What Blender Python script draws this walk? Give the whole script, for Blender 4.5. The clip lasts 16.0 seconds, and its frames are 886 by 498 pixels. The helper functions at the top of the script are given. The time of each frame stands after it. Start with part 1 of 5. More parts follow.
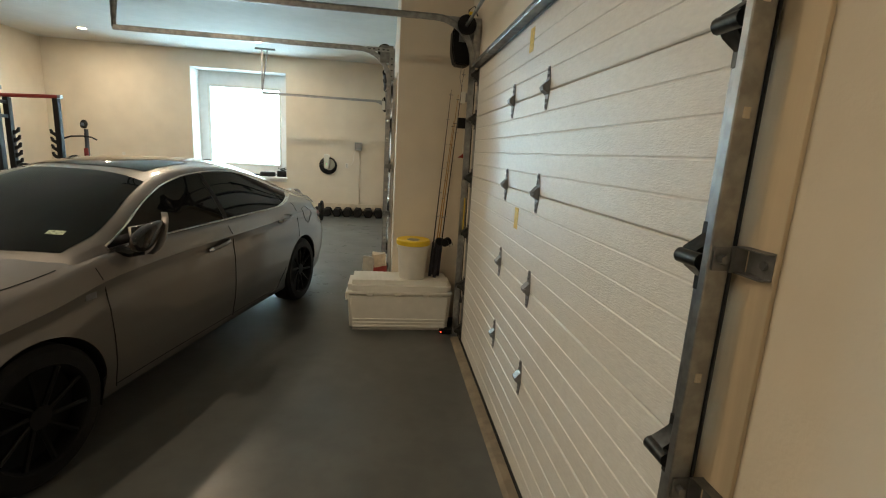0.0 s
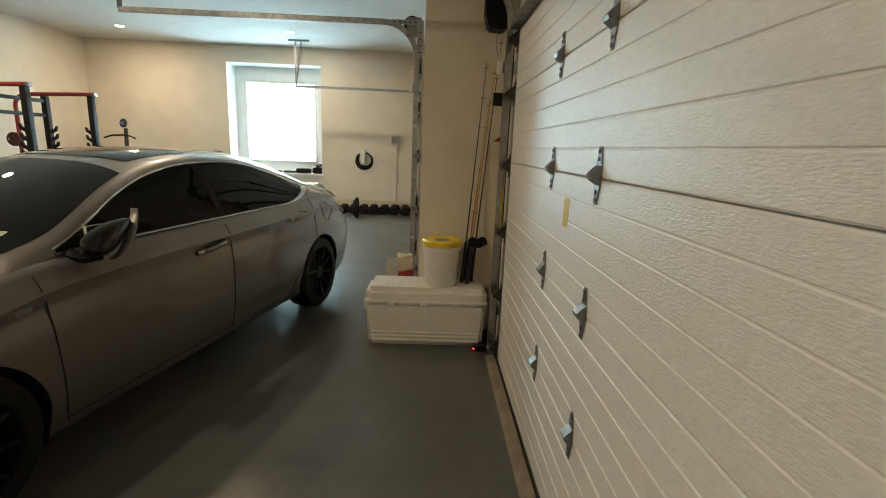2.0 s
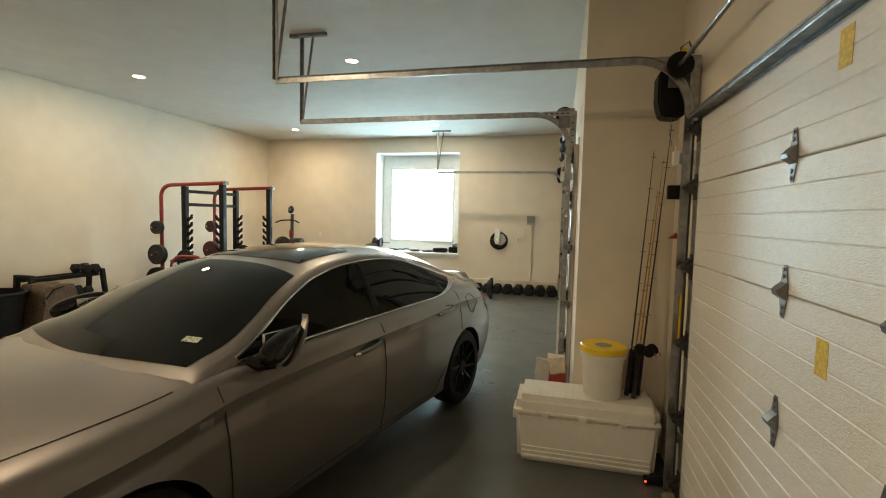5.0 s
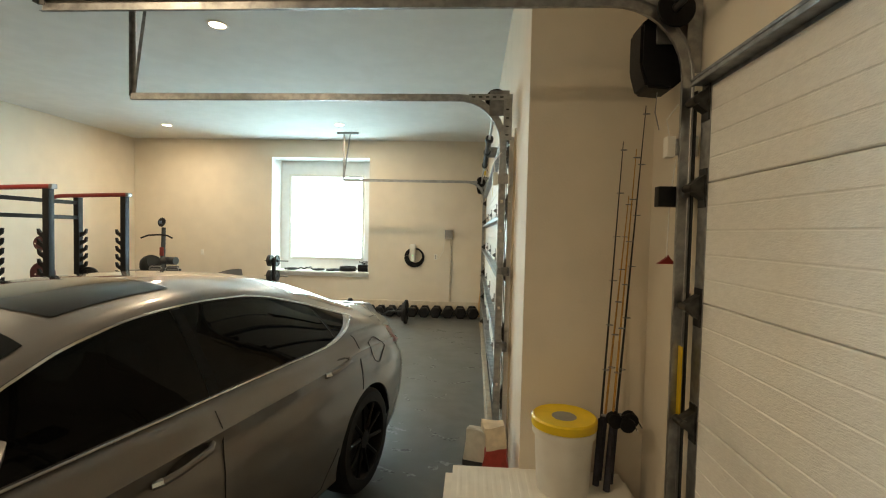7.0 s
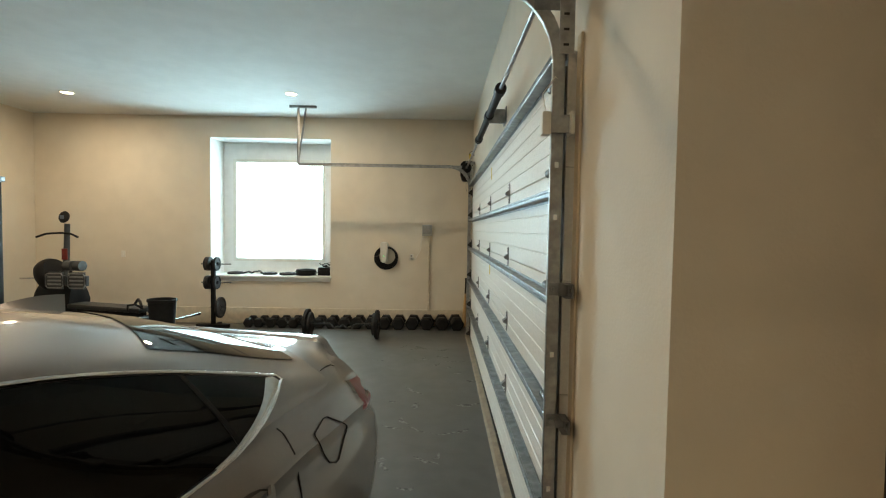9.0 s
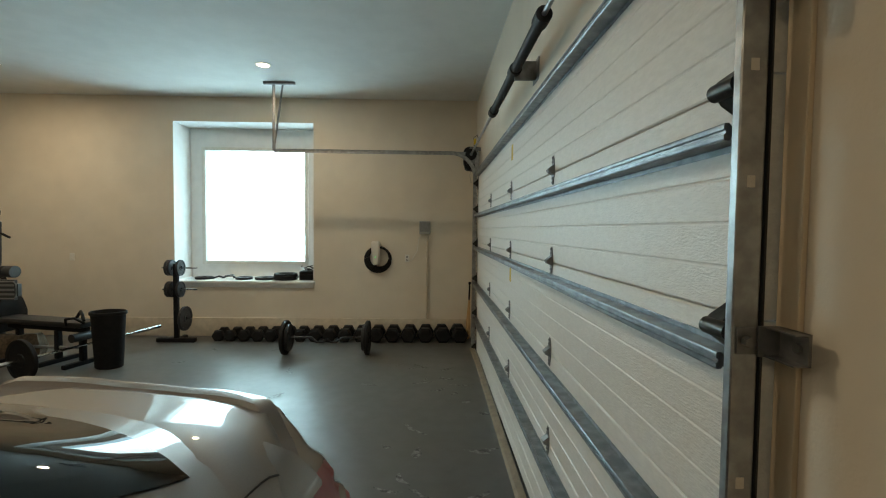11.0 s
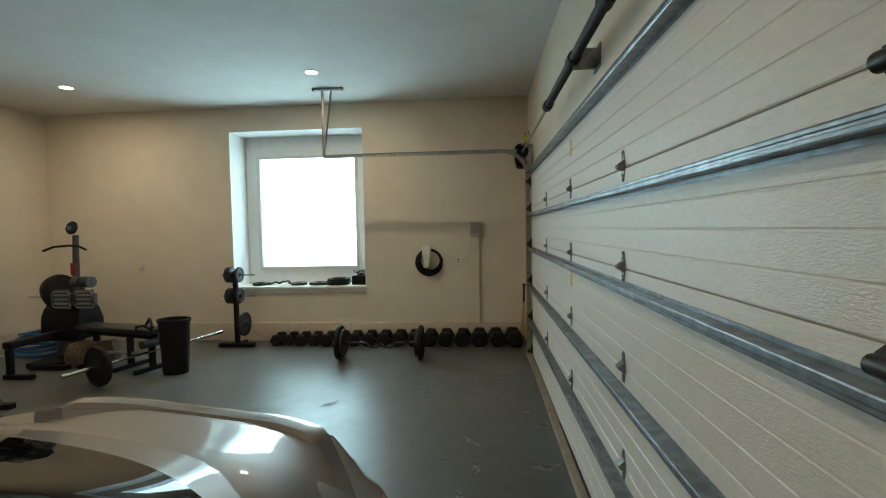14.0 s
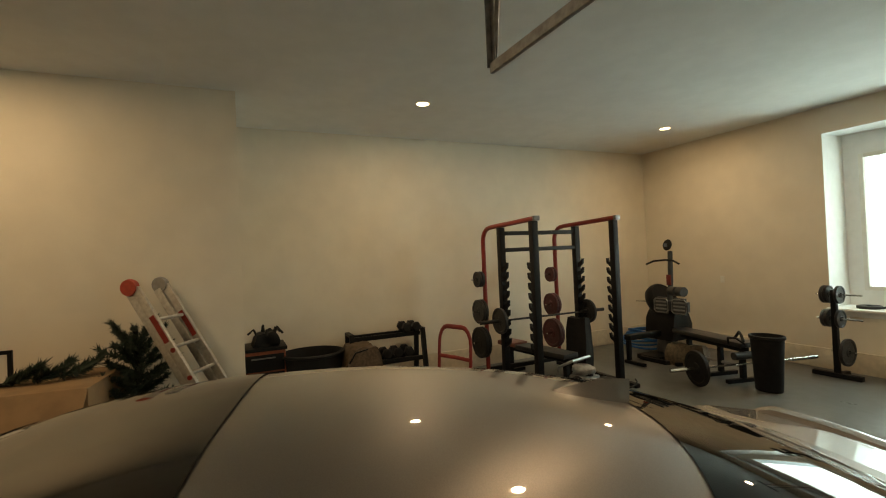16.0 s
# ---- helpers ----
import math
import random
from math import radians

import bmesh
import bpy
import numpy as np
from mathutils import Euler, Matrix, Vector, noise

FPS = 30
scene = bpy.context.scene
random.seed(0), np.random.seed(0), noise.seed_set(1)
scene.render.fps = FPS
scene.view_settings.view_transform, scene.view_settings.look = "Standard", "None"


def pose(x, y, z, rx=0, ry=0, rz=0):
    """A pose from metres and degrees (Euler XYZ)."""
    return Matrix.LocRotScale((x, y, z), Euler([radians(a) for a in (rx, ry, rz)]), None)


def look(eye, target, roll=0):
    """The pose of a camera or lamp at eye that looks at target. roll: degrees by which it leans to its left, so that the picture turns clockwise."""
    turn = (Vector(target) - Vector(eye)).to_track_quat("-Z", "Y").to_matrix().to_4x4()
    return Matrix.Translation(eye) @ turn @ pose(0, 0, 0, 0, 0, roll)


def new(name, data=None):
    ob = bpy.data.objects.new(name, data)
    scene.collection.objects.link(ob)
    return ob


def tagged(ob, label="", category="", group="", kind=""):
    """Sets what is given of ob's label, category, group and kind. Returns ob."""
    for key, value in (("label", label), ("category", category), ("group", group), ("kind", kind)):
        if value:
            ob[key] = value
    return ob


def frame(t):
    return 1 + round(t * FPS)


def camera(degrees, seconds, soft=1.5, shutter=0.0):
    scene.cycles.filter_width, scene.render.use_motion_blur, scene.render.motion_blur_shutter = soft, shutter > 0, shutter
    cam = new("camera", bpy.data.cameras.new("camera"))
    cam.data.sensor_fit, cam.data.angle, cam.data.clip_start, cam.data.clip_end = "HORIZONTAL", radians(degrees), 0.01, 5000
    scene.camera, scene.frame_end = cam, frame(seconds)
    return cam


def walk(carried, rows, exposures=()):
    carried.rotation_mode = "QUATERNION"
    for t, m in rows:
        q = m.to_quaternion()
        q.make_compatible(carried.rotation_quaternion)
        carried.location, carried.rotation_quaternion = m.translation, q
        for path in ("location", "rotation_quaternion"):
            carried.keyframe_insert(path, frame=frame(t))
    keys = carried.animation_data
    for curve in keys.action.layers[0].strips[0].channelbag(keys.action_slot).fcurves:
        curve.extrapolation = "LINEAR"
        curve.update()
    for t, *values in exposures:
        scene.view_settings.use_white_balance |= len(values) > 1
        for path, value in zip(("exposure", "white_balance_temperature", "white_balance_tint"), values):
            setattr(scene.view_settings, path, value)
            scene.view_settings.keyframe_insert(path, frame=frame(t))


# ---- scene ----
cam = camera(87.3, 16.0, 1.1)
PATH = [
    (0, (0.2, 0.342, 1.639), (0.452, 2.284, 1.237), 3.4),
    (0.5, (0.225, 0.507, 1.595), (0.445, 2.444, 1.15), 2.1),
    (1, (0.31, 0.7, 1.517), (0.453, 2.649, 1.091), 1.8),
    (1.5, (0.352, 0.854, 1.49), (0.44, 2.805, 1.058), 1.9),
    (2, (0.378, 0.988, 1.543), (0.436, 2.942, 1.121), 2.3),
    (2.5, (0.407, 1.071, 1.611), (0.369, 3.038, 1.248), 2.0),
    (3, (0.424, 1.114, 1.674), (0.209, 3.086, 1.413), 1.4),
    (3.5, (0.383, 1.092, 1.734), (-0.043, 3.038, 1.554), 1.2),
    (3.7, (0.363, 1.07, 1.74), (-0.154, 2.996, 1.578), 1.0),
    (6, (0.012, 1.692, 1.704), (-0.315, 3.662, 1.593), 1.7),
    (6.5, (0.026, 2.055, 1.729), (-0.172, 4.043, 1.644), 1.6),
    (7, (-0.009, 2.39, 1.73), (-0.134, 4.384, 1.658), 1.3),
    (7.5, (-0.08, 2.806, 1.719), (-0.171, 4.802, 1.636), 0.8),
    (8, (-0.141, 3.232, 1.716), (-0.214, 5.229, 1.645), 0.8),
    (8.5, (-0.217, 3.577, 1.7), (-0.248, 5.575, 1.622), 0.8),
    (9, (-0.27, 3.885, 1.692), (-0.256, 5.883, 1.611), 0.9),
    (11.5, (-0.389, 5.051, 1.642), (-0.324, 7.048, 1.555), 0.2),
    (12, (-0.358, 5.091, 1.629), (-0.256, 7.085, 1.515), -0.4),
    (12.5, (-0.359, 5.08, 1.653), (-0.224, 7.072, 1.533), -0.5),
    (13, (-0.363, 5.119, 1.63), (-0.231, 7.111, 1.509), -0.4),
    (13.5, (-0.382, 5.109, 1.654), (-0.338, 7.106, 1.552), -0.8),
    (14, (-0.427, 5.089, 1.695), (-0.59, 7.08, 1.607), -1.1),
    (14.5, (-0.514, 5.06, 1.732), (-1.028, 6.992, 1.67), -1.0),
    (15, (-0.557, 4.956, 1.822), (-1.537, 6.699, 1.787), -1.4),
    (15.5, (-0.622, 4.777, 1.817), (-2.091, 6.135, 1.816), -1.9),
    (16, (-0.664, 4.584, 1.805), (-2.484, 5.415, 1.829), -2.5),
]
EXPOSURES = [(0, -0.2, 6700, 11), (3.5, -0.18, 7050, 11), (7, -0.03, 7350, 11), (9, -0.4, 7000, 11), (11.5, -1.14, 6900, 9), (13, -1.18, 6900, 9), (14.5, -1.12, 6800, 9), (15.2, -1.22, 7600, 11), (16, -1.12, 9300, 14)]
walk(cam, [(t, look(eye, target, roll)) for t, eye, target, roll in PATH], EXPOSURES)

# ---- world and light ----
world = bpy.data.worlds.new("world")
scene.world = world
world.use_nodes = True
sky = world.node_tree.nodes.new("ShaderNodeTexSky")
sky.sky_type, sky.sun_disc = "NISHITA", False
sky.sun_elevation, sky.sun_rotation = radians(40), radians(120)
world.node_tree.nodes["Background"].inputs["Strength"].default_value = 0.12
world.node_tree.links.new(sky.outputs["Color"], world.node_tree.nodes["Background"].inputs["Color"])

CEIL, FAR, BACK, LEFT, BUMP = 3.61, 12.05, -3.4, -7.34, -5.95
WALL1, WALL2, RET, BUMP_END = 0.955, 0.285, 4.985, 4.68
WIN = (-4.288, -2.19, 0.845, 3.245)
# Last pair, at y -1.5, is unseen, added to brighten the near east wall.
LAMPS = [(-2.43, 10.63), (-5.73, 10.76), (-2.42, 6.63), (-5.74, 6.72), (-2.41, 2.5), (-4.9, 2.6), (-2.41, -1.5), (-4.9, -1.5)]
LAMP_POWER, SKY_POWER = 41.0, 165.0


def lamp(name, kind, m, power, colour, **more):
    data = bpy.data.lights.new(name, kind)
    data.energy, data.color = power, colour
    for k, v in more.items():
        if k == "size":
            data.size = v
        if k == "size_y":
            data.shape, data.size_y = "RECTANGLE", v
        if k == "disk":
            data.shape, data.size = "DISK", v
        if k == "spread":
            data.spread = v
    ob = new(name, data)
    ob.matrix_world = m
    return ob


for x, y in LAMPS:
    lamp("downlight_lamp", "AREA", pose(x, y, CEIL - 0.02), LAMP_POWER * (1.0 if y > 5 else 0.95 if y > 0 else 0.88), (1.0, 0.815, 0.575), disk=0.13, spread=radians(180))
lamp("window_daylight", "AREA", pose(-3.1, 12.66, 2.02, -90, 0, 0), SKY_POWER, (0.55, 0.87, 1.0), size=1.6, size_y=1.8)


# ---- materials ----
def material(name, colour, rough=0.5, metal=0.0, vary=0.08, grain=30.0, bump=0.0, bump_scale=60.0, stain=0.0, stain_scale=1.5,
             stain_colour=None, rough_vary=0.0, coat=0.0, stretch=(1, 1, 1), random_tint=0.0, spec=0.5):
    m = bpy.data.materials.new(name)
    m.use_nodes = True
    nt = m.node_tree
    b = nt.nodes["Principled BSDF"]
    b.inputs["Roughness"].default_value, b.inputs["Metallic"].default_value = rough, metal
    b.inputs["Coat Weight"].default_value, b.inputs["Coat Roughness"].default_value = coat, 0.03
    b.inputs["Specular IOR Level"].default_value = spec
    co = nt.nodes.new("ShaderNodeTexCoord")
    mp = nt.nodes.new("ShaderNodeMapping")
    mp.inputs["Scale"].default_value = stretch
    nt.links.new(co.outputs["Object"], mp.inputs["Vector"])

    def noise_tex(scale, detail=4.0):
        n = nt.nodes.new("ShaderNodeTexNoise")
        n.inputs["Scale"].default_value, n.inputs["Detail"].default_value = scale, detail
        nt.links.new(mp.outputs["Vector"], n.inputs["Vector"])
        return n

    def mixer(fac, a, c):
        mx = nt.nodes.new("ShaderNodeMix")
        mx.data_type = "RGBA"
        for sock, v in ((mx.inputs[0], fac), (mx.inputs[6], a), (mx.inputs[7], c)):
            if isinstance(v, bpy.types.NodeSocket):
                nt.links.new(v, sock)
            else:
                sock.default_value = v
        return mx.outputs[2]

    def ramp(src, lo, hi):
        r = nt.nodes.new("ShaderNodeMapRange")
        r.interpolation_type = "SMOOTHSTEP"
        r.inputs["From Min"].default_value, r.inputs["From Max"].default_value = lo, hi
        nt.links.new(src, r.inputs["Value"])
        return r.outputs["Result"]

    base = (*colour, 1)
    fine = noise_tex(grain)
    dark = (*[c * (1 - 2 * vary) for c in colour], 1)
    lite = (*[min(1, c * (1 + vary)) for c in colour], 1)
    col = mixer(ramp(fine.outputs["Fac"], 0.3, 0.7), dark, lite) if vary else base
    if stain:
        big = noise_tex(stain_scale, 3.0)
        sc = (*(stain_colour or [c * 0.6 for c in colour]), 1)
        f = nt.nodes.new("ShaderNodeMath")
        f.operation = "MULTIPLY"
        f.inputs[1].default_value = stain
        nt.links.new(ramp(big.outputs["Fac"], 0.3, 0.75), f.inputs[0])
        col = mixer(f.outputs[0], col, sc)
    if random_tint:
        info = nt.nodes.new("ShaderNodeObjectInfo")
        hsv = nt.nodes.new("ShaderNodeHueSaturation")
        r = nt.nodes.new("ShaderNodeMapRange")
        r.inputs["To Min"].default_value, r.inputs["To Max"].default_value = 1 - random_tint, 1 + random_tint
        nt.links.new(info.outputs["Random"], r.inputs["Value"])
        nt.links.new(r.outputs["Result"], hsv.inputs["Value"])
        if isinstance(col, bpy.types.NodeSocket):
            nt.links.new(col, hsv.inputs["Color"])
        else:
            hsv.inputs["Color"].default_value = col
        col = hsv.outputs["Color"]
    if isinstance(col, bpy.types.NodeSocket):
        nt.links.new(col, b.inputs["Base Color"])
    else:
        b.inputs["Base Color"].default_value = col
    if rough_vary:
        rn = noise_tex(stain_scale * 2.3, 5.0)
        r = nt.nodes.new("ShaderNodeMapRange")
        r.inputs["From Min"].default_value, r.inputs["From Max"].default_value = 0.3, 0.7
        r.inputs["To Min"].default_value, r.inputs["To Max"].default_value = rough - rough_vary, rough + rough_vary
        nt.links.new(rn.outputs["Fac"], r.inputs["Value"])
        nt.links.new(r.outputs["Result"], b.inputs["Roughness"])
    if bump:
        bn = noise_tex(bump_scale, 3.0)
        bp = nt.nodes.new("ShaderNodeBump")
        bp.inputs["Strength"].default_value, bp.inputs["Distance"].default_value = bump, 0.004
        nt.links.new(bn.outputs["Fac"], bp.inputs["Height"])
        nt.links.new(bp.outputs["Normal"], b.inputs["Normal"])
    return m


def glass(name, colour, rough=0.0, ior=1.45, clear=1.0):
    m = bpy.data.materials.new(name)
    m.use_nodes = True
    b = m.node_tree.nodes["Principled BSDF"]
    b.inputs["Base Color"].default_value = (*colour, 1)
    b.inputs["Transmission Weight"].default_value, b.inputs["Roughness"].default_value, b.inputs["IOR"].default_value = clear, rough, ior
    return m


def glow(name, colour, strength):
    m = bpy.data.materials.new(name)
    m.use_nodes = True
    nt = m.node_tree
    nt.nodes.remove(nt.nodes["Principled BSDF"])
    em = nt.nodes.new("ShaderNodeEmission")
    em.inputs["Color"].default_value, em.inputs["Strength"].default_value = (*colour, 1), strength
    nt.links.new(em.outputs[0], nt.nodes["Material Output"].inputs["Surface"])
    return m


WALL = material("wall_paint", (0.74, 0.67, 0.56), 0.75, vary=0.02, grain=3, bump=0.25, bump_scale=90, stain=0.12, stain_scale=0.7)
CEILING = material("ceiling_paint", (0.74, 0.74, 0.72), 0.85, vary=0.02, grain=4, bump=0.35, bump_scale=70, stain=0.06, stain_scale=0.5)
REVEAL = material("white_window_paint", (0.82, 0.82, 0.8), 0.55, vary=0.02, grain=8, bump=0.1)
CURB = material("painted_curb", (0.66, 0.58, 0.46), 0.7, vary=0.05, grain=14, bump=0.3, stain=0.3, stain_scale=2.0)
FLOOR = material("sealed_concrete", (0.106, 0.11, 0.106), 0.34, vary=0.06, grain=7, bump=0.09, bump_scale=30, stain=0.4, stain_scale=0.8,
                 stain_colour=(0.078, 0.078, 0.072), rough_vary=0.045)
DOORM = material("white_door_steel", (0.78, 0.77, 0.73), 0.4, vary=0.025, grain=60, bump=0.55, bump_scale=160, stain=0.1, stain_scale=1.3, stretch=(1, 0.35, 1.2))
ZINC = material("galvanised_steel", (0.4, 0.405, 0.405), 0.38, metal=0.95, vary=0.12, grain=25, rough_vary=0.1, stain=0.25, stain_scale=6)
STRUT = material("blue_grey_strut_steel", (0.27, 0.29, 0.31), 0.4, metal=0.95, vary=0.15, grain=20, rough_vary=0.1, stain=0.3, stain_scale=4)
ZINCD = material("dull_galvanised_steel", (0.28, 0.285, 0.29), 0.45, metal=0.9, vary=0.15, grain=18, rough_vary=0.1, stain=0.3, stain_scale=5)
DARKSTEEL = material("blackened_steel", (0.07, 0.07, 0.068), 0.35, metal=0.9, vary=0.2, grain=30)
SEAL = material("black_seal_and_shade", (0.02, 0.02, 0.02), 0.7, vary=0.1)
WOODJ = material("jamb_timber", (0.58, 0.48, 0.34), 0.7, vary=0.15, grain=10, stretch=(1, 1, 0.1), bump=0.2)
BLACK = material("black_powder_coat", (0.007, 0.007, 0.008), 0.5, spec=0.2, vary=0.1, grain=40, bump=0.15, bump_scale=200)
RUBBER = material("black_rubber", (0.008, 0.008, 0.009), 0.65, spec=0.3, vary=0.15, grain=20, bump=0.2, bump_scale=120)
IRON = material("cast_iron", (0.02, 0.02, 0.022), 0.5, metal=0.2, vary=0.2, grain=25, bump=0.3, bump_scale=150)
CHROME = material("chrome_bar", (0.68, 0.68, 0.67), 0.2, metal=1.0, vary=0.05, grain=30)
RED = material("red_paint", (0.25, 0.022, 0.018), 0.4, vary=0.08, grain=20, stain=0.2, stain_scale=5)
YELLOW = material("yellow_plastic", (0.8, 0.56, 0.03), 0.4, vary=0.04, grain=12)
WHITEP = material("white_plastic", (0.78, 0.76, 0.7), 0.4, vary=0.03, grain=10, stain=0.12, stain_scale=5)
GREYP = material("grey_plastic", (0.25, 0.25, 0.25), 0.5, vary=0.05)
DARKGLASS = glass("tinted_glass", (0.003, 0.0035, 0.0035), 0.015, 1.36, 0.25)
SIDEGLASS = glass("dark_tinted_glass", (0.003, 0.0033, 0.0035), 0.015, 1.22, 0.1)
PANE = glass("window_glass", (0.97, 0.99, 0.99))
PAINT = material("grey_metallic_paint", (0.2, 0.185, 0.175), 0.42, metal=0.75, vary=0.04, grain=400, coat=1.0)
LENS = glow("downlight_lens", (1.0, 0.8, 0.55), 40.0)
DAY = glow("daylight_backdrop", (0.52, 0.83, 1.0), 6.5)


# ---- mesh tools ----
def B():
    return bmesh.new()


def bx(bm, x0, x1, y0, y1, z0, z1, bevel=0.0):
    m = Matrix.Translation(((x0 + x1) / 2, (y0 + y1) / 2, (z0 + z1) / 2)) @ Matrix.Diagonal((abs(x1 - x0), abs(y1 - y0), abs(z1 - z0), 1))
    r = bmesh.ops.create_cube(bm, size=1, matrix=m)
    if bevel:
        es = list({e for v in r["verts"] for e in v.link_edges})
        bmesh.ops.bevel(bm, geom=es, offset=bevel, segments=2, affect="EDGES", profile=0.6)
    return bm


def cyl(bm, p, q, r, n=14, r2=None):
    p, q = Vector(p), Vector(q)
    m = Matrix.Translation((p + q) / 2) @ (q - p).to_track_quat("Z", "Y").to_matrix().to_4x4()
    bmesh.ops.create_cone(bm, cap_ends=True, segments=n, radius1=r, radius2=r if r2 is None else r2, depth=(q - p).length, matrix=m)
    return bm


def tube(bm, pts, r, n=8, closed=False, flat=1.0, up=(0, 0, 1)):
    """A round bar along points; flat squashes it sideways."""
    pts = [Vector(p) for p in pts]
    rings = []
    for i, p in enumerate(pts):
        a = pts[i - 1] if i or closed else p
        c = pts[(i + 1) % len(pts)] if i + 1 < len(pts) or closed else p
        d = (c - a).normalized()
        s = d.cross(Vector(up))
        if s.length < 1e-3:
            s = d.cross(Vector((1, 0, 0)))
        s.normalize()
        u = s.cross(d)
        rings.append([bm.verts.new(p + s * (r * flat * math.cos(2 * math.pi * k / n)) + u * (r * math.sin(2 * math.pi * k / n))) for k in range(n)])
    for i in range(len(rings) - (0 if closed else 1)):
        a, c = rings[i], rings[(i + 1) % len(rings)]
        for k in range(n):
            bm.faces.new((a[k], a[(k + 1) % n], c[(k + 1) % n], c[k]))
    if not closed:
        bm.faces.new(rings[0])
        bm.faces.new(rings[-1][::-1])
    return bm


def lathe(bm, prof, m=None, n=24):
    """Turn (radius, height) pairs about z."""
    m = m or Matrix()
    rings = []
    for r, z in prof:
        rings.append([bm.verts.new(m @ Vector((r * math.cos(2 * math.pi * k / n), r * math.sin(2 * math.pi * k / n), z))) for k in range(n)] if r > 1e-5 else [bm.verts.new(m @ Vector((0, 0, z)))])
    for a, c in zip(rings, rings[1:]):
        for k in range(n):
            j = (k + 1) % n
            f = [a[k % len(a)], a[j % len(a)], c[j % len(c)], c[k % len(c)]]
            f = list(dict.fromkeys(f))
            if len(f) > 2:
                bm.faces.new(f)
    return bm


def prism(bm, pts, a, b, axis="y"):
    """Extrude a closed outline of 2-D points from a to b along an axis; the outline lies in the other two, in x, y, z order."""
    def at(p, h):
        return {"x": (h, p[0], p[1]), "y": (p[0], h, p[1]), "z": (p[0], p[1], h)}[axis]
    lo, hi = [bm.verts.new(at(p, a)) for p in pts], [bm.verts.new(at(p, b)) for p in pts]
    bm.faces.new(lo)
    bm.faces.new(hi[::-1])
    for i in range(len(pts)):
        j = (i + 1) % len(pts)
        bm.faces.new((lo[i], hi[i], hi[j], lo[j]))
    return bm


def mesh(name, bm, mat, smooth=35):
    bmesh.ops.recalc_face_normals(bm, faces=bm.faces)
    me = bpy.data.meshes.new(name)
    bm.to_mesh(me)
    bm.free()
    for mm in (mat if isinstance(mat, (list, tuple)) else [mat]):
        me.materials.append(mm)
    if smooth:
        me.shade_smooth()
        me.set_sharp_from_angle(angle=radians(smooth))
    return me


def part(name, bm, mat, parent, label="", smooth=35):
    ob = new(name, bm if isinstance(bm, bpy.types.Mesh) else mesh(name, bm, mat, smooth))
    ob.parent = parent
    if label:
        ob["label"] = label
    return ob


def structure(name, bm, mat, label, smooth=35):
    return tagged(new(name, mesh(name, bm, mat, smooth)), label, name.split("_")[0], kind="structure")


def ground(y):
    """Height of the floor, which falls a little towards the front of the garage."""
    return -0.06 * min(1, max(0, (10.5 - y) / 5.5))


HUNG = ("door_1", "door_2", "door_track", "window_1")


def thing(name, m, label, category, group=""):
    """An Empty that carries a thing's parts; one given at height 0 stands on the floor."""
    ob = new(name)
    if m.translation.z == 0 and name not in HUNG:
        m = Matrix.Translation((0, 0, ground(m.translation.y))) @ m
    ob.empty_display_size = 0.1
    ob.matrix_world = m
    return tagged(ob, label, category, group)


# ---- the shell ----
T = 0.25
structure("floor", prism(B(), [(BACK - T, -0.3), (FAR + 0.7, -0.3), (FAR + 0.7, 0), (10.5, 0), (5.0, -0.06), (BACK - T, -0.06)], LEFT - T, WALL1 + T, "x"), FLOOR, "grey sealed concrete garage floor with scuffs and stains", 0)
structure("ceiling", bx(B(), LEFT - T, WALL1 + T, BACK - T, FAR + 0.7, CEIL, CEIL + 0.2), CEILING, "flat white painted ceiling with fine texture", 0)
x0, x1, z0, z1 = WIN
bm = B()
bx(bm, LEFT - T, x0, FAR, FAR + 0.62, -0.1, CEIL), bx(bm, x1, WALL2 + T, FAR, FAR + 0.62, -0.1, CEIL)
bx(bm, x0, x1, FAR, FAR + 0.62, -0.1, z0), bx(bm, x0, x1, FAR, FAR + 0.62, z1, CEIL)
wall_north = structure("wall_north", bm, WALL, "cream painted end wall with a deep window opening", 0)
structure("wall_west", bx(B(), LEFT - T, LEFT, BUMP_END, FAR, -0.1, CEIL), WALL, "cream painted long side wall", 0)
structure("wall_bump", bx(B(), LEFT - T, BUMP, BACK, BUMP_END, -0.1, CEIL), WALL, "cream painted wall that stands forward into the garage", 0)
# Unseen end wall, added at an assumed distance to close the room.
structure("wall_south", bx(B(), LEFT - T, WALL1 + T, BACK - T, BACK, -0.1, CEIL), WALL, "unseen cream painted wall added to close the garage", 0)
D1, D2, DH = (1.19, 4.48), (5.735, 11.41), 2.43
structure("wall_east", bx(B(), WALL1, WALL1 + T, BACK, D1[0] + 0.06, -0.1, CEIL), WALL, "cream painted wall before the single garage door", 0)
structure("wall_east_pier", bx(B(), WALL1, WALL1 + T, D1[1] - 0.06, RET, -0.1, CEIL), WALL, "cream painted pier beside the single garage door", 0)
structure("wall_east_lintel", bx(B(), WALL1, WALL1 + T, D1[0] + 0.06, D1[1] - 0.06, DH - 0.03, CEIL), WALL, "cream painted wall above the single garage door", 0)
structure("wall_return", bx(B(), WALL2, WALL1 + T, RET, D2[0] + 0.06, -0.1, CEIL), WALL, "cream painted pillar between the two garage doors", 0)
structure("wall_return_end", bx(B(), WALL2, WALL2 + T, D2[1] - 0.06, FAR, -0.1, CEIL), WALL, "cream painted wall between the wide door and the end wall", 0)
structure("wall_return_lintel", bx(B(), WALL2, WALL2 + T, D2[0] + 0.06, D2[1] - 0.06, DH - 0.03, CEIL), WALL, "cream painted wall above the wide garage door", 0)
bm = B()
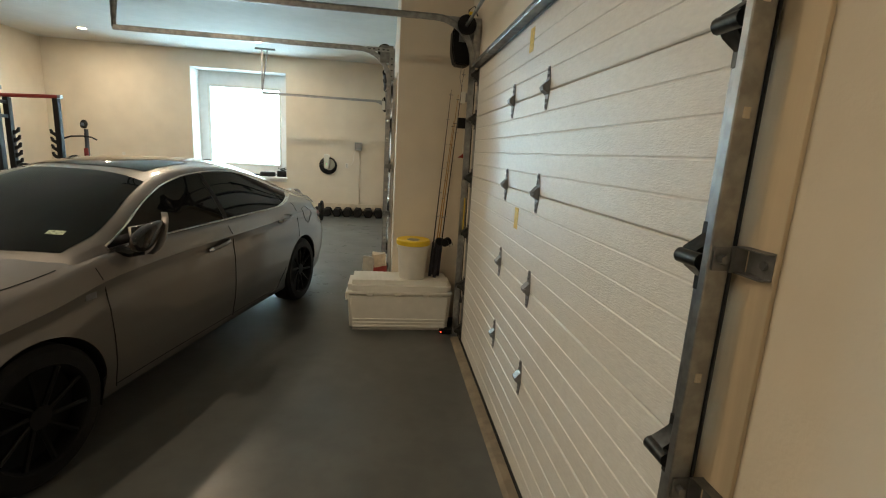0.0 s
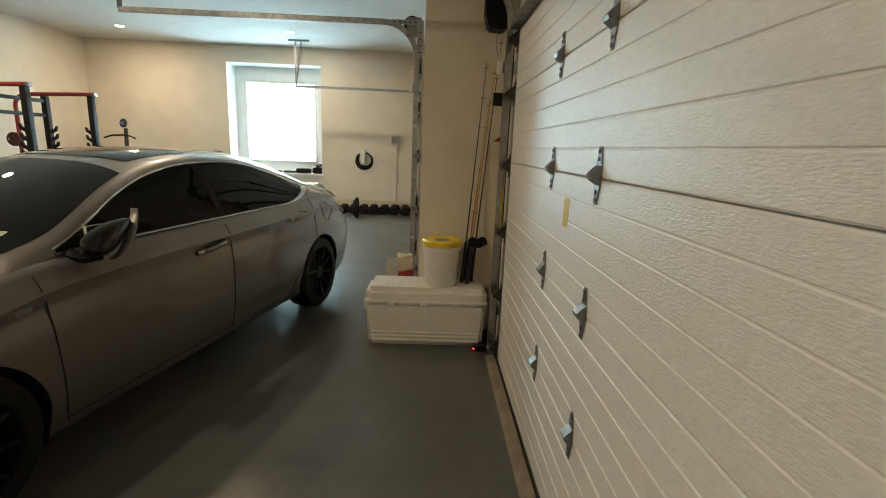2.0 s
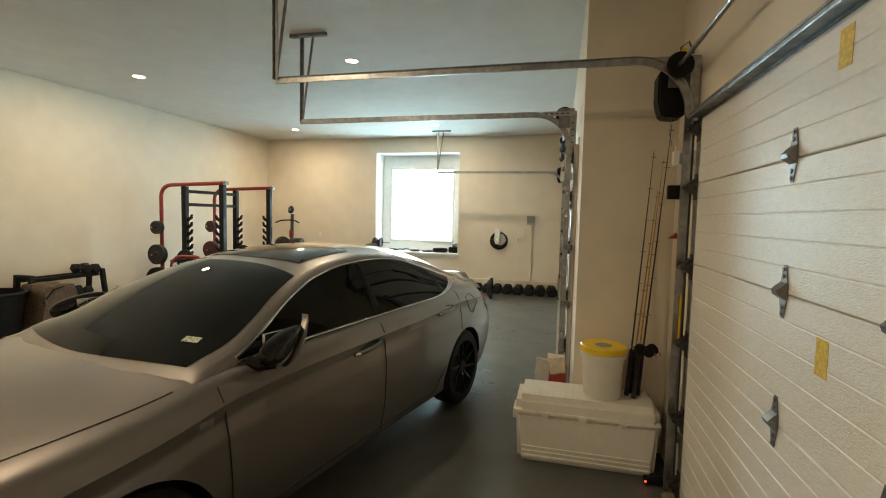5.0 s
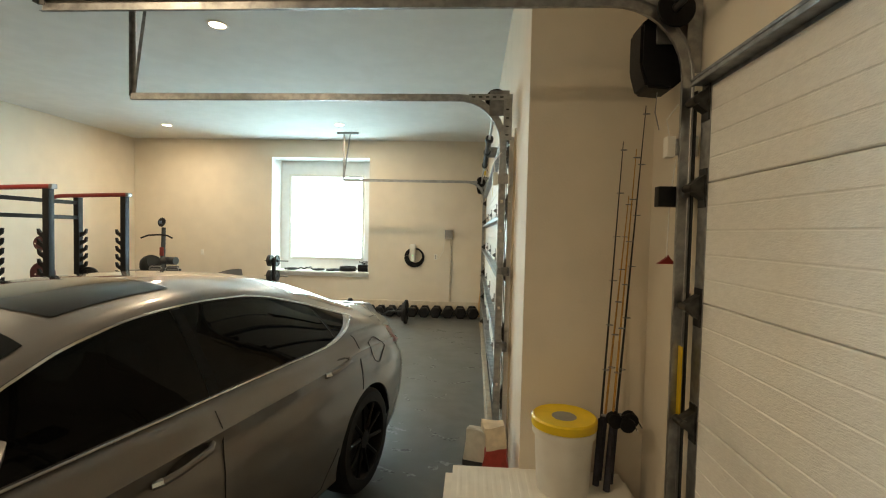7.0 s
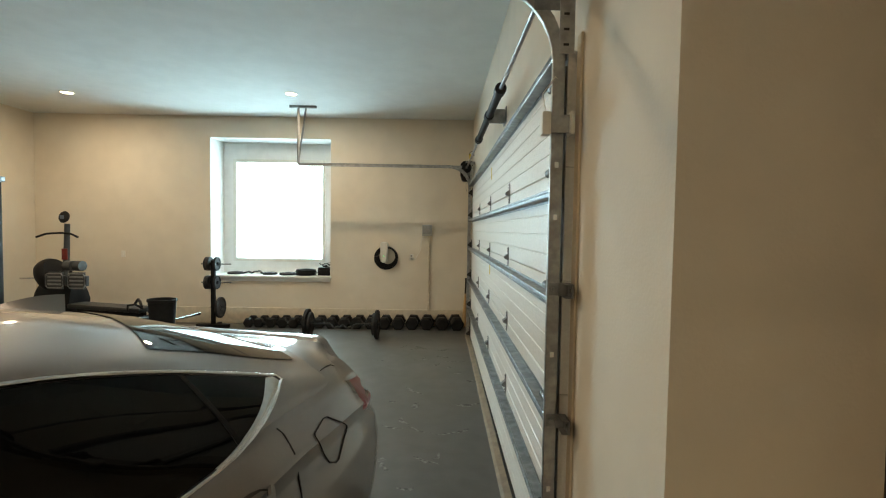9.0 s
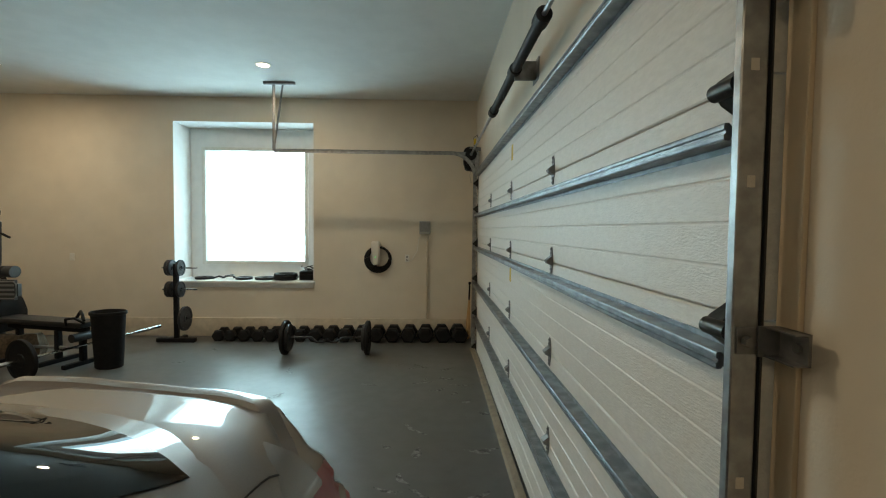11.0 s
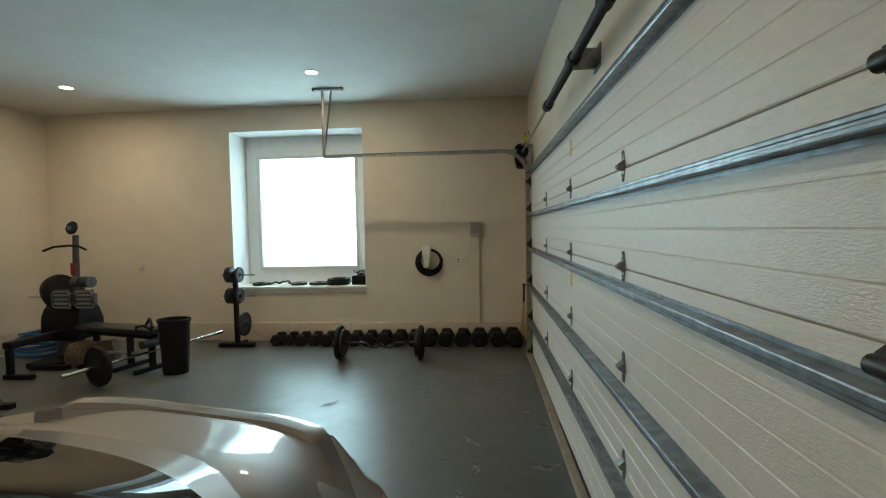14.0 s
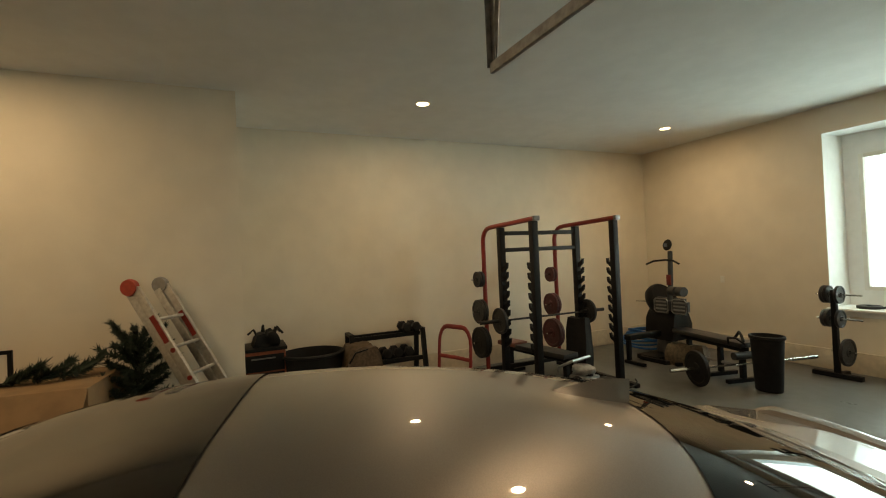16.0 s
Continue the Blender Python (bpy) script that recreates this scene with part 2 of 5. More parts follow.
bx(bm, LEFT, WALL2, FAR - 0.03, FAR, 0, 0.28, 0.006)
structure("baseboard", bm, CURB, "painted concrete curb along the foot of the end wall", 30)
bm = B()
bx(bm, LEFT, LEFT + 0.03, BUMP_END, FAR - 0.03, -0.08, 0.28, 0.006)
bx(bm, BUMP, BUMP + 0.03, BACK, BUMP_END, -0.08, 0.28, 0.006)
structure("baseboard_side", bm, CURB, "painted concrete curb along the side walls", 30)

# window: white lined reveal, frame, pane and sill
win = thing("window_1", pose(0, FAR, 0), "white framed window in a deep white reveal, glaring with daylight", "window")
win["kind"] = "structure"
GY = 0.5
bm = B()
bx(bm, x0, x0 + 0.004, -0.001, GY, z0, z1), bx(bm, x1 - 0.004, x1, -0.001, GY, z0, z1), bx(bm, x0 + 0.004, x1 - 0.004, -0.001, GY, z1 - 0.004, z1)
part("reveal_lining", bm, REVEAL, win, "white painted reveal", 0)
bm = B()
gx0, gx1, gz0, gz1 = -4.1, -2.4, 1.06, 2.945
bx(bm, x0 + 0.004, gx0, GY, GY + 0.1, z0, z1 - 0.004), bx(bm, gx1, x1 - 0.004, GY, GY + 0.1, z0, z1 - 0.004)
bx(bm, gx0, gx1, GY, GY + 0.1, z0, gz0), bx(bm, gx0, gx1, GY, GY + 0.1, gz1, z1 - 0.004)
part("surround", bm, REVEAL, win, "", 0)
bm = B()
f = 0.055
bx(bm, gx0, gx0 + f, GY - 0.025, GY + 0.06, gz0, gz1, 0.006), bx(bm, gx1 - f, gx1, GY - 0.025, GY + 0.06, gz0, gz1, 0.006)
bx(bm, gx0 + f, gx1 - f, GY - 0.025, GY + 0.06, gz0, gz0 + f, 0.006), bx(bm, gx0 + f, gx1 - f, GY - 0.025, GY + 0.06, gz1 - f, gz1, 0.006)
part("window_frame", bm, WHITEP, win)
pane = part("pane", bx(B(), gx0 + f, gx1 - f, GY + 0.02, GY + 0.028, gz0 + f, gz1 - f), PANE, win, "", 0)
pane.visible_shadow = False
bm = bx(B(), x0 - 0.02, x1 + 0.02, -0.06, GY, z0 - 0.035, z0 + 0.004, 0.008)
bx(bm, x0, x1, -0.018, 0.0, z0 - 0.1, z0 - 0.035, 0.004)
part("window_sill", bm, REVEAL, win, "white painted deep sill")
structure("backdrop", bx(B(), -9, 3, 14.2, 14.25, -2, 7), DAY, "overexposed daylight outside the window", 0)

# The pair at y -1.5 gets fittings too, though both are added.
for i, (x, y) in enumerate(LAMPS):
    dl = thing("ceiling_light", pose(x, y, CEIL), "round recessed downlight with warm white light, lit; the southmost pair is added", "downlight", "recessed downlights")
    part("lens", lathe(B(), [(0, -0.006), (0.07, -0.006), (0.072, -0.001)]), LENS, dl, "glowing warm lens")
    part("trim_ring", lathe(B(), [(0.072, -0.001), (0.074, -0.009), (0.095, -0.006), (0.098, -0.001)]), WHITEP, dl, "white trim ring")


# ---- garage doors ----
def hinge_mesh():
    bm = B()
    prism(bm, [(-0.012, -0.095), (0.012, -0.095), (0.035, -0.02), (0.035, 0.02), (0.012, 0.095), (-0.012, 0.095), (-0.035, 0.02), (-0.035, -0.02)], -0.004, 0.0, "x")
    prism(bm, [(-0.004, -0.03), (-0.03, -0.012), (-0.034, 0.004), (-0.02, 0.02), (-0.004, 0.034)], -0.03, 0.03, "y")
    cyl(bm, (-0.024, -0.04, 0), (-0.024, 0.04, 0), 0.007, 8)
    for z in (-0.08, -0.055, 0.055, 0.08):
        cyl(bm, (-0.009, 0, z), (-0.003, 0, z), 0.008, 6)
    return mesh("hinge", bm, ZINCD)


def roller_mesh():
    bm = B()
    prism(bm, [(-0.004, -0.05), (-0.04, -0.025), (-0.058, 0.0), (-0.05, 0.022), (-0.004, 0.055)], -0.025, 0.025, "y")
    cyl(bm, (-0.05, -0.045, 0.0), (-0.05, 0.03, 0.0), 0.018, 12)
    bx(bm, -0.006, 0, -0.03, 0.03, -0.08, 0.08)
    return mesh("roller_bracket", bm, DARKSTEEL)


def strut_mesh(name, y0, y1):
    bm = B()
    prism(bm, [(0, -0.028), (-0.003, -0.028), (-0.003, -0.014), (-0.048, -0.012), (-0.052, -0.017), (-0.06, -0.017), (-0.062, -0.013), (-0.062, -0.005), (-0.058, -0.003), (-0.058, 0.003), (-0.062, 0.005), (-0.062, 0.013), (-0.06, 0.017), (-0.052, 0.017), (-0.048, 0.012), (-0.003, 0.014), (-0.003, 0.028), (0, 0.028)], y0, y1, "y")
    return mesh(name, bm, STRUT, 20)


HINGE, ROLLER = hinge_mesh(), roller_mesh()
STICKER = material("yellow_warning_label", (0.72, 0.5, 0.06), 0.5, vary=0.12, grain=60)


def garage_door(name, face, y0, y1, columns, joints, struts, stickers, label):
    """Five steel sections with pressed lines; face is the inner side's x."""
    door = thing(name, pose(face, 0, 0), label, "garage door")
    door["kind"] = "structure"
    levels = [-0.052] + joints + [DH]
    for k in range(5):
        h = levels[k + 1] - levels[k]
        za, zb = levels[k] + 0.003, levels[k + 1] - 0.001
        pts = [(0.05, za)]
        pts += [(0.004, za), (0.0, za + 0.005)]
        for j in range(1, 5):
            zz = za + j * h / 5
            pts += [(0.0, zz - 0.005), (0.003, zz - 0.0015), (0.003, zz + 0.0015), (0.0, zz + 0.005)]
        pts += [(0.0, zb - 0.005), (0.004, zb), (0.05, zb)]
        part("panel", prism(B(), pts, y0, y1, "y"), DOORM, door, "", 20)
        for y in (y0, y1 - 0.075):
            part("end_stile", bx(B(), -0.003, 0, y, y + 0.075, za, zb), ZINC, door, "galvanised end stile", 0)
        if k:
            for y in columns:
                hp = part("hinge", HINGE, None, door, "galvanised hinge")
                hp.location = (-0.001, y, levels[k] + 0.012)
                hp.scale = (1, 0.8, 0.78) if y1 > 8 else (1, 0.85, 1.02)
    for k in range(6):
        for y, side in ((y0 + 0.04, 1), (y1 - 0.04, -1)):
            rb = part("roller_bracket", ROLLER, None, door)
            rb.location, rb.scale = (-0.003, y, min(max(levels[k], 0.06), DH - 0.12) - 0.02), (1, side, 1)
    for z in struts:
        sp = part("strut", strut_mesh("strut", y0 + 0.02, y1 - 0.02), None, door, "galvanised stiffening strut")
        sp.location = (-0.001, 0, z)
    part("bottom_seal", bx(B(), -0.012, 0.045, y0, y1, -0.06, -0.045 + (0.03 if y1 > 8 else 0)), SEAL, door, "black rubber seal")
    for y, z in stickers:
        part("label", bx(B(), -0.0016, -0.0004, y - 0.035, y + 0.035, z - 0.06, z + 0.06), STICKER, door, "yellow warning label", 0)
    return door


garage_door("door_1", 0.938, 1.255, 4.415, [2.552, 3.16], [0.487, 0.975, 1.462, 1.955], [DH - 0.06], [(2.888, 1.305), (2.888, 2.25)], "white steel sectional garage door, shut, with galvanised hinges")
garage_door("door_2", 0.242, 5.8, 11.34, [7.33, 8.6, 9.87], [0.535, 1.01, 1.487, 1.958], [DH - 0.02, 1.853, 1.405, 0.905, 0.44], [(8.6, 2.27), (8.6, 1.31)], "wide white steel sectional garage door, shut, with stiffening struts")


def door_track(name, face, y, inward, end, top, label):
    """Upright rail, bend and level rail with its hangers. inward: +1 when the door lies on the rail's +y side."""
    tr = thing(name, pose(face, y, 0), label, "door track")
    r = 0.33
    x = -0.048
    line = [(x, 0, -0.055), (x, 0, top - r)] + [(x - r + r * math.cos(a), 0, top - r + r * math.sin(a)) for a in [radians(10 * k) for k in range(1, 10)]] + [(end - face, 0, top)]
    bm = B()
    sec = [(-0.025, 0.0), (-0.025, 0.018), (-0.022, 0.02), (0.022, 0.02), (0.025, 0.018), (0.025, 0.0)]
    inner = [(0.0235, 0.0), (0.0235, 0.0165), (0.021, 0.0185), (-0.021, 0.0185), (-0.0235, 0.0165), (-0.0235, 0.0)]
    rings = []
    for i, p in enumerate(line):
        a, c = Vector(line[max(i - 1, 0)]), Vector(line[min(i + 1, len(line) - 1)])
        d = (c - a).normalized()
        nrm = Vector((d.z, 0, -d.x))
        rings.append([bm.verts.new(Vector(p) + nrm * u + Vector((0, -v * inward, 0))) for u, v in sec + inner])
    for a, c in zip(rings, rings[1:]):
        for k in range(12):
            bm.faces.new((a[k], a[(k + 1) % 12], c[(k + 1) % 12], c[k]))
    bm.faces.new(rings[0]), bm.faces.new(rings[-1])
    part("rail", bm, ZINC, tr, "galvanised C-shaped rail", 30)
    bm = B()
    foot = 0.009 if face > 0.5 else 0.0115
    # Thin black strip stands for the shade between rail and jamb.
    bx(bm, -0.018, -0.014, -0.02 * inward, 0.012 * inward, -0.055, 2.35)
    part("wall_angle", bm, SEAL, tr, "black strip standing for the shade in the gap beside the rail", 0)
    for z in (0.3, 0.92, 1.46):
        bm = B()
        bx(bm, -0.066, 0.0, -0.021 * inward, -0.025 * inward, z - 0.025, z + 0.025)
        bx(bm, foot - 0.006, foot, -0.1 * inward, -0.036 * inward, z - 0.028, z + 0.028)
        cyl(bm, (foot - 0.012, -0.08 * inward, z), (foot, -0.08 * inward, z), 0.009, 6)
        bx(bm, -0.03, foot - 0.001, -0.026 * inward, -0.03 * inward, z - 0.028, z + 0.028)
        bx(bm, foot - 0.03, foot, -0.03 * inward, -0.1 * inward, z + 0.025, z + 0.028), bx(bm, foot - 0.03, foot, -0.03 * inward, -0.1 * inward, z - 0.028, z - 0.025)
        cyl(bm, (-0.05, -0.02 * inward, z), (-0.05, -0.04 * inward, z), 0.01, 6)
        part("bracket", bm, ZINCD, tr)
    bm = B()
    bx(bm, -0.3, 0.01, -0.026 * inward, -0.03 * inward, top - 0.02, top + 0.022)
    bx(bm, -0.05, 0.01, -0.022 * inward, -0.026 * inward, top - 0.3, top - 0.02)
    part("bend_angle", bm, ZINC, tr, "perforated galvanised angle", 0)
    for k in range(5):
        part("slot", bx(B(), -0.28 + 0.05 * k, -0.255 + 0.05 * k, -0.0298 * inward, -0.0306 * inward, top - 0.004, top + 0.006), SEAL, tr, "dark slot", 0)
    for k in range(4):
        part("slot", bx(B(), -0.034, -0.012, -0.0258 * inward, -0.0266 * inward, top - 0.27 + 0.06 * k, top - 0.26 + 0.06 * k), SEAL, tr, "dark slot", 0)
    for z in (0.12, 0.2, 0.62, 1.18, 1.74, 1.95):
        part("slot", bx(B(), -0.056, -0.04, -0.0198 * inward, -0.0206 * inward, z, z + 0.022), CHROME, tr, "bright slot edge", 0)
    return tr, end - face, top


def hanger(tr, x, top, spread):
    """Perforated angle iron from a rail's end up to the ceiling."""
    bm = B()
    bx(bm, x, x + 0.03, -0.004, 0.0, top, CEIL), bx(bm, x, x + 0.003, -0.034, -0.004, top, CEIL)
    part("hanger", bm, ZINCD, tr, "perforated angle iron", 0)
    bm = B()
    tube(bm, [(x + 0.01, 0.01, top + 0.05), (x + 0.01 + spread, 0.01, CEIL)], 0.014, 4)
    part("brace", bm, ZINCD, tr, "", 0)
    part("ceiling_angle", bx(B(), x - 0.12, x + 0.18 + abs(spread), -0.04, 0.0, CEIL - 0.035, CEIL), ZINCD, tr, "", 0)


for nm, face, y, inw, end in (("door_track", 0.938, 1.225, 1, -2.03), ("door_track", 0.938, 4.445, -1, -2.03), ("door_track", 0.242, 5.78, 1, -2.6), ("door_track", 0.242, 11.3, -1, -2.54)):
    tr, xe, tp = door_track(nm, face, y, inw, end, 2.735 if face > 0.5 else 2.7, "galvanised garage door track bending back under the ceiling")
    hanger(tr, xe, tp, 0.12)


# ---- the car ----
def lerp_table(tab, x):
    """Smooth value between (place, value) pairs, with no overshoot."""
    if x <= tab[0][0]:
        return tab[0][1]
    if x >= tab[-1][0]:
        return tab[-1][1]
    i = max(k for k in range(len(tab) - 1) if tab[k][0] <= x)

    def slope(k):
        return (tab[k + 1][1] - tab[k][1]) / (tab[k + 1][0] - tab[k][0])

    def tangent(k):
        if k == 0 or k == len(tab) - 1:
            return slope(min(k, len(tab) - 2))
        a, b = slope(k - 1), slope(k)
        return 2 * a * b / (a + b) if a * b > 0 else 0.0
    h = tab[i + 1][0] - tab[i][0]
    t = (x - tab[i][0]) / h
    return tab[i][1] * (1 + 2 * t) * (1 - t) ** 2 + h * tangent(i) * t * (1 - t) ** 2 + tab[i + 1][1] * t * t * (3 - 2 * t) + h * tangent(i + 1) * t * t * (t - 1)


NOSE, TAIL, AXF, AXR, WR = -1.14, 4.07, -0.12, 2.91, 0.35
HALF = [(-1.14, 0.44), (-1.09, 0.64), (-0.96, 0.80), (-0.72, 0.905), (-0.4, 0.945), (-0.1, 0.952), (0.3, 0.94), (0.9, 0.93), (1.6, 0.93), (2.2, 0.94), (2.7, 0.952), (3.0, 0.955), (3.3, 0.94), (3.55, 0.905), (3.78, 0.84), (3.95, 0.735), (4.03, 0.62), (4.07, 0.45)]
BELT = [(-1.14, 0.66), (-1.05, 0.77), (-0.7, 0.885), (0.0, 0.97), (0.4, 1.03), (0.9, 1.05), (1.5, 1.058), (2.0, 1.066), (2.4, 1.08), (2.8, 1.105), (3.2, 1.09), (3.5, 1.04), (3.8, 0.98), (3.95, 0.92), (4.07, 0.85)]
TOPC = [(-1.14, 0.68), (-1.05, 0.82), (-0.7, 0.95), (-0.2, 1.025), (0.1, 1.055), (0.4, 1.085), (3.2, 1.15), (3.4, 1.19), (3.6, 1.165), (3.84, 1.115), (3.95, 0.99), (4.07, 0.86)]
ROOFC = [(0.04, 1.02), (0.12, 1.066), (0.45, 1.205), (0.8, 1.345), (1.1, 1.445), (1.35, 1.495), (1.7, 1.525), (2.0, 1.53), (2.4, 1.505), (2.75, 1.44), (3.1, 1.33), (3.35, 1.225), (3.56, 1.165)]
RAILZ = [(0.04, 0.93), (0.15, 0.99), (0.25, 1.045), (0.45, 1.10), (0.65, 1.19), (0.83, 1.275), (1.04, 1.352), (1.19, 1.395), (1.48, 1.447), (1.78, 1.462), (2.0, 1.455), (2.2, 1.43), (2.5, 1.362), (2.85, 1.257), (3.0, 1.208), (3.15, 1.165), (3.35, 1.125), (3.56, 1.10)]
RAILW = [(0.04, 0.76), (0.25, 0.79), (0.45, 0.795), (0.65, 0.76), (0.83, 0.70), (1.04, 0.64), (1.19, 0.605), (1.48, 0.59), (1.78, 0.585), (2.2, 0.585), (2.5, 0.59), (2.85, 0.62), (3.0, 0.65), (3.3, 0.69), (3.56, 0.72)]
SILL = [(0.3, 1.055), (0.86, 1.072), (1.54, 1.078), (2.03, 1.083), (2.35, 1.086), (2.53, 1.094), (2.65, 1.116), (2.8, 1.15), (2.9, 1.17), (3.0, 1.18)]


def belt_w(y):
    return lerp_table(HALF, y) - 0.1


def sill_line(y):
    """Lower edge of the side panes: level, then kicked up towards the rear corner."""
    return lerp_table(SILL, y)


def side_w(y, z):
    """Half width of the glasshouse at a height."""
    zb, zr = lerp_table(BELT, y), lerp_table(RAILZ, y)
    k = min(1, max(0, (z - zb) / max(zr - zb, 0.01)))
    return belt_w(y) + (lerp_table(RAILW, y) - belt_w(y)) * (k ** 1.25)


def roof_z(y, x):
    zr, zc, w = lerp_table(RAILZ, y), lerp_table(ROOFC, y), lerp_table(RAILW, y)
    return zr + (zc - zr) * (1 - min(1, abs(x) / w) ** 3)


def build_car(m):
    car = thing("car", m, "grey metallic four-door saloon with tinted windows, parked", "car")
    ys = [NOSE + (TAIL - NOSE) * i / 110 for i in range(111)]
    ys = sorted(set([round(v, 4) for v in ys] + [NOSE + 0.012, NOSE + 0.03, TAIL - 0.012, TAIL - 0.03]))

    def low_section(y):
        w, zb, zc = lerp_table(HALF, y), lerp_table(BELT, y), lerp_table(TOPC, y)
        f = max(0, (-0.45 - y) / 0.5)
        r = max(0, (y - 3.3) / 0.65)
        z_lo = 0.21 + 0.02 * f + 0.08 * r
        s = zb - z_lo
        sh = zb - 0.1
        lid = min(1, max(0, (y - 3.2) / 0.3))
        return [(0.0, z_lo), (w - 0.16, z_lo), (w - 0.075, z_lo + 0.005), (w - 0.045, z_lo + 0.04), (w - 0.04, z_lo + 0.1 * s), (w - 0.012, z_lo + 0.26 * s), (w - 0.002, z_lo + 0.4 * s), (w, z_lo + 0.55 * s), (w - 0.002 - 0.02 * r, z_lo + 0.68 * s),
                (w - 0.016 - 0.05 * r, sh - 0.07), (w - 0.007 - 0.08 * r, sh - 0.006), (w - 0.024 - 0.13 * r, sh + 0.012), (max(w * 0.86, w - 0.04 - 0.185 * r), zb - 0.055), (max(w * 0.82, w - 0.062 - 0.21 * r), zb - 0.018), (max(w * 0.76, w - 0.09 - 0.22 * r), zb + 0.002), (max(w * 0.7, w - 0.15 - 0.2 * r), zb + (0.3 + 0.15 * lid) * (zc - zb)), (w * 0.62, zb + (0.72 + 0.2 * lid) * (zc - zb)), (w * 0.3, zb + (0.95 + 0.04 * lid) * (zc - zb)), (0.0, zc)]

    arch = 0.385

    def carve(y, x, z, w):
        """Push outline points next to a wheel onto the arch."""
        for ax in (AXF, AXR):
            d = math.hypot(y - ax, z - WR)
            if x > 0.5 and z < 0.85 and d < arch + 0.03 and d > arch - 0.03:
                k = arch / d
                return ax + (y - ax) * k, z if z < 0.2 else WR + (z - WR) * k
        return y, z

    bm = B()
    grid = []
    for y in ys:
        row = []
        for side in (1, -1):
            row.append([])
            sec = low_section(y)
            fine = []
            for q, ((xa, za), (xb, zb)) in enumerate(zip(sec, sec[1:])):
                n = 4 if 3 < q < 10 else 1
                fine += [(xa + (xb - xa) * j / n, za + (zb - za) * j / n) for j in range(n)]
            fine.append(sec[-1])
            for x, z in fine:
                yy, zz = carve(y, x, z, 0)
                row[-1].append(bm.verts.new((side * x, yy, zz)))
        grid.append(row)
    for ra, rb in zip(grid, grid[1:]):
        for side in (0, 1):
            a, b = ra[side], rb[side]
            for k in range(len(a) - 1):
                vs = [a[k], a[k + 1], b[k + 1], b[k]]
                c = sum((v.co for v in vs), Vector()) / 4
                inside = any(math.hypot(c.y - ax, c.z - WR) < arch - 0.001 for ax in (AXF, AXR)) and c.z < 0.78
                if inside and abs(c.x) > 0.45:
                    continue
                bm.faces.new(vs)
    for row, fl in ((grid[0], 1), (grid[-1], -1)):
        for side in (0, 1):
            bm.faces.new(row[side])
    bmesh.ops.remove_doubles(bm, verts=bm.verts, dist=0.0015)
    part("body", bm, PAINT, car, "grey metallic painted body", 42)

    # wheel wells
    for ax in (AXF, AXR):
        for sd in (1, -1):
            bm = B()
            n = 20
            prev = None
            for i in range(n + 1):
                a = math.pi * (-0.12 + 1.24 * i / n)
                yy, zz = ax + arch * math.cos(a), WR + arch * math.sin(a)
                wo = lerp_table(HALF, yy) - (0.012 if zz > 0.4 else 0.045)
                cur = [bm.verts.new((sd * wo, yy, zz)), bm.verts.new((sd * 0.52, yy, zz))]
                if prev:
                    bm.faces.new((prev[0], cur[0], cur[1], prev[1]))
                prev = cur
            part("wheel_well", bm, RUBBER, car, "black wheel-well liner", 60)

    # glasshouse shell
    gy = [0.04 + (3.56 - 0.04) * i / 96 for i in range(97)]
    bm = B()
    rows = []
    for y in gy:
        zb, zr, w = lerp_table(BELT, y) - 0.01, lerp_table(RAILZ, y), lerp_table(RAILW, y)
        half = []
        for k in range(7):
            z = zb + max(zr - zb, 0.004) * k / 6
            half.append((side_w(y, z), z))
        for k in range(1, 11):
            x = w * (1 - k / 10)
            half.append((x, roof_z(y, x)))
        rows.append([bm.verts.new((x, y, z)) for x, z in half] + [bm.verts.new((-x, y, z)) for x, z in half[-2::-1]])

    def opening(y, x, z):
        """True where a pane replaces the shell."""
        zr, w = lerp_table(RAILZ, y), lerp_table(RAILW, y)
        if abs(x) < w - 0.055 and z > zr:
            return (0.45 < y < 1.0 or 2.85 < y < 3.3) and abs(x) < w - 0.12
        zb = lerp_table(BELT, y)
        return sill_line(y) + 0.02 < z < zr - 0.05 and 0.85 < y < 2.8
    for a, b in zip(rows, rows[1:]):
        for k in range(len(a) - 1):
            vs = (a[k], a[k + 1], b[k + 1], b[k])
            c = sum((v.co for v in vs), Vector()) / 4
            if not opening(c.y, c.x, c.z):
                bm.faces.new(vs)
    part("roof", bm, PAINT, car, "grey metallic roof and pillars", 50)

    # side panes with chrome surround
    def top_line(y):
        return lerp_table(RAILZ, y) - 0.03

    def side_pane(sd, ya, yb, name):
        bm, prev = B(), None
        n = 24
        for i in range(n + 1):
            y = ya + (yb - ya) * i / n
            lo, hi = sill_line(y), top_line(y)
            hi = max(hi, lo + 0.004)
            cur = [bm.verts.new((sd * (side_w(y, lo + (hi - lo) * k / 6) + 0.004), y, lo + (hi - lo) * k / 6)) for k in range(7)]
            if prev:
                for k in range(6):
                    bm.faces.new((prev[k], cur[k], cur[k + 1], prev[k + 1]))
            prev = cur
        part(name, bm, SIDEGLASS, car, "dark tinted side pane", 60)
    for sd in (1, -1):
        side_pane(sd, 0.45, 1.60, "front_side_window")
        side_pane(sd, 1.655, 2.60, "rear_side_window")
        side_pane(sd, 2.62, 2.985, "quarter_window")
        for ya, yb in ((1.60, 1.655), (2.60, 2.62)):
            bm, prev = B(), None
            for i in range(9):
                lo, hi = sill_line(ya), top_line(ya)
                z = lo + (hi - lo) * i / 8
                cur = [bm.verts.new((sd * (side_w(y, z) + 0.006), y, z)) for y in (ya, yb)]
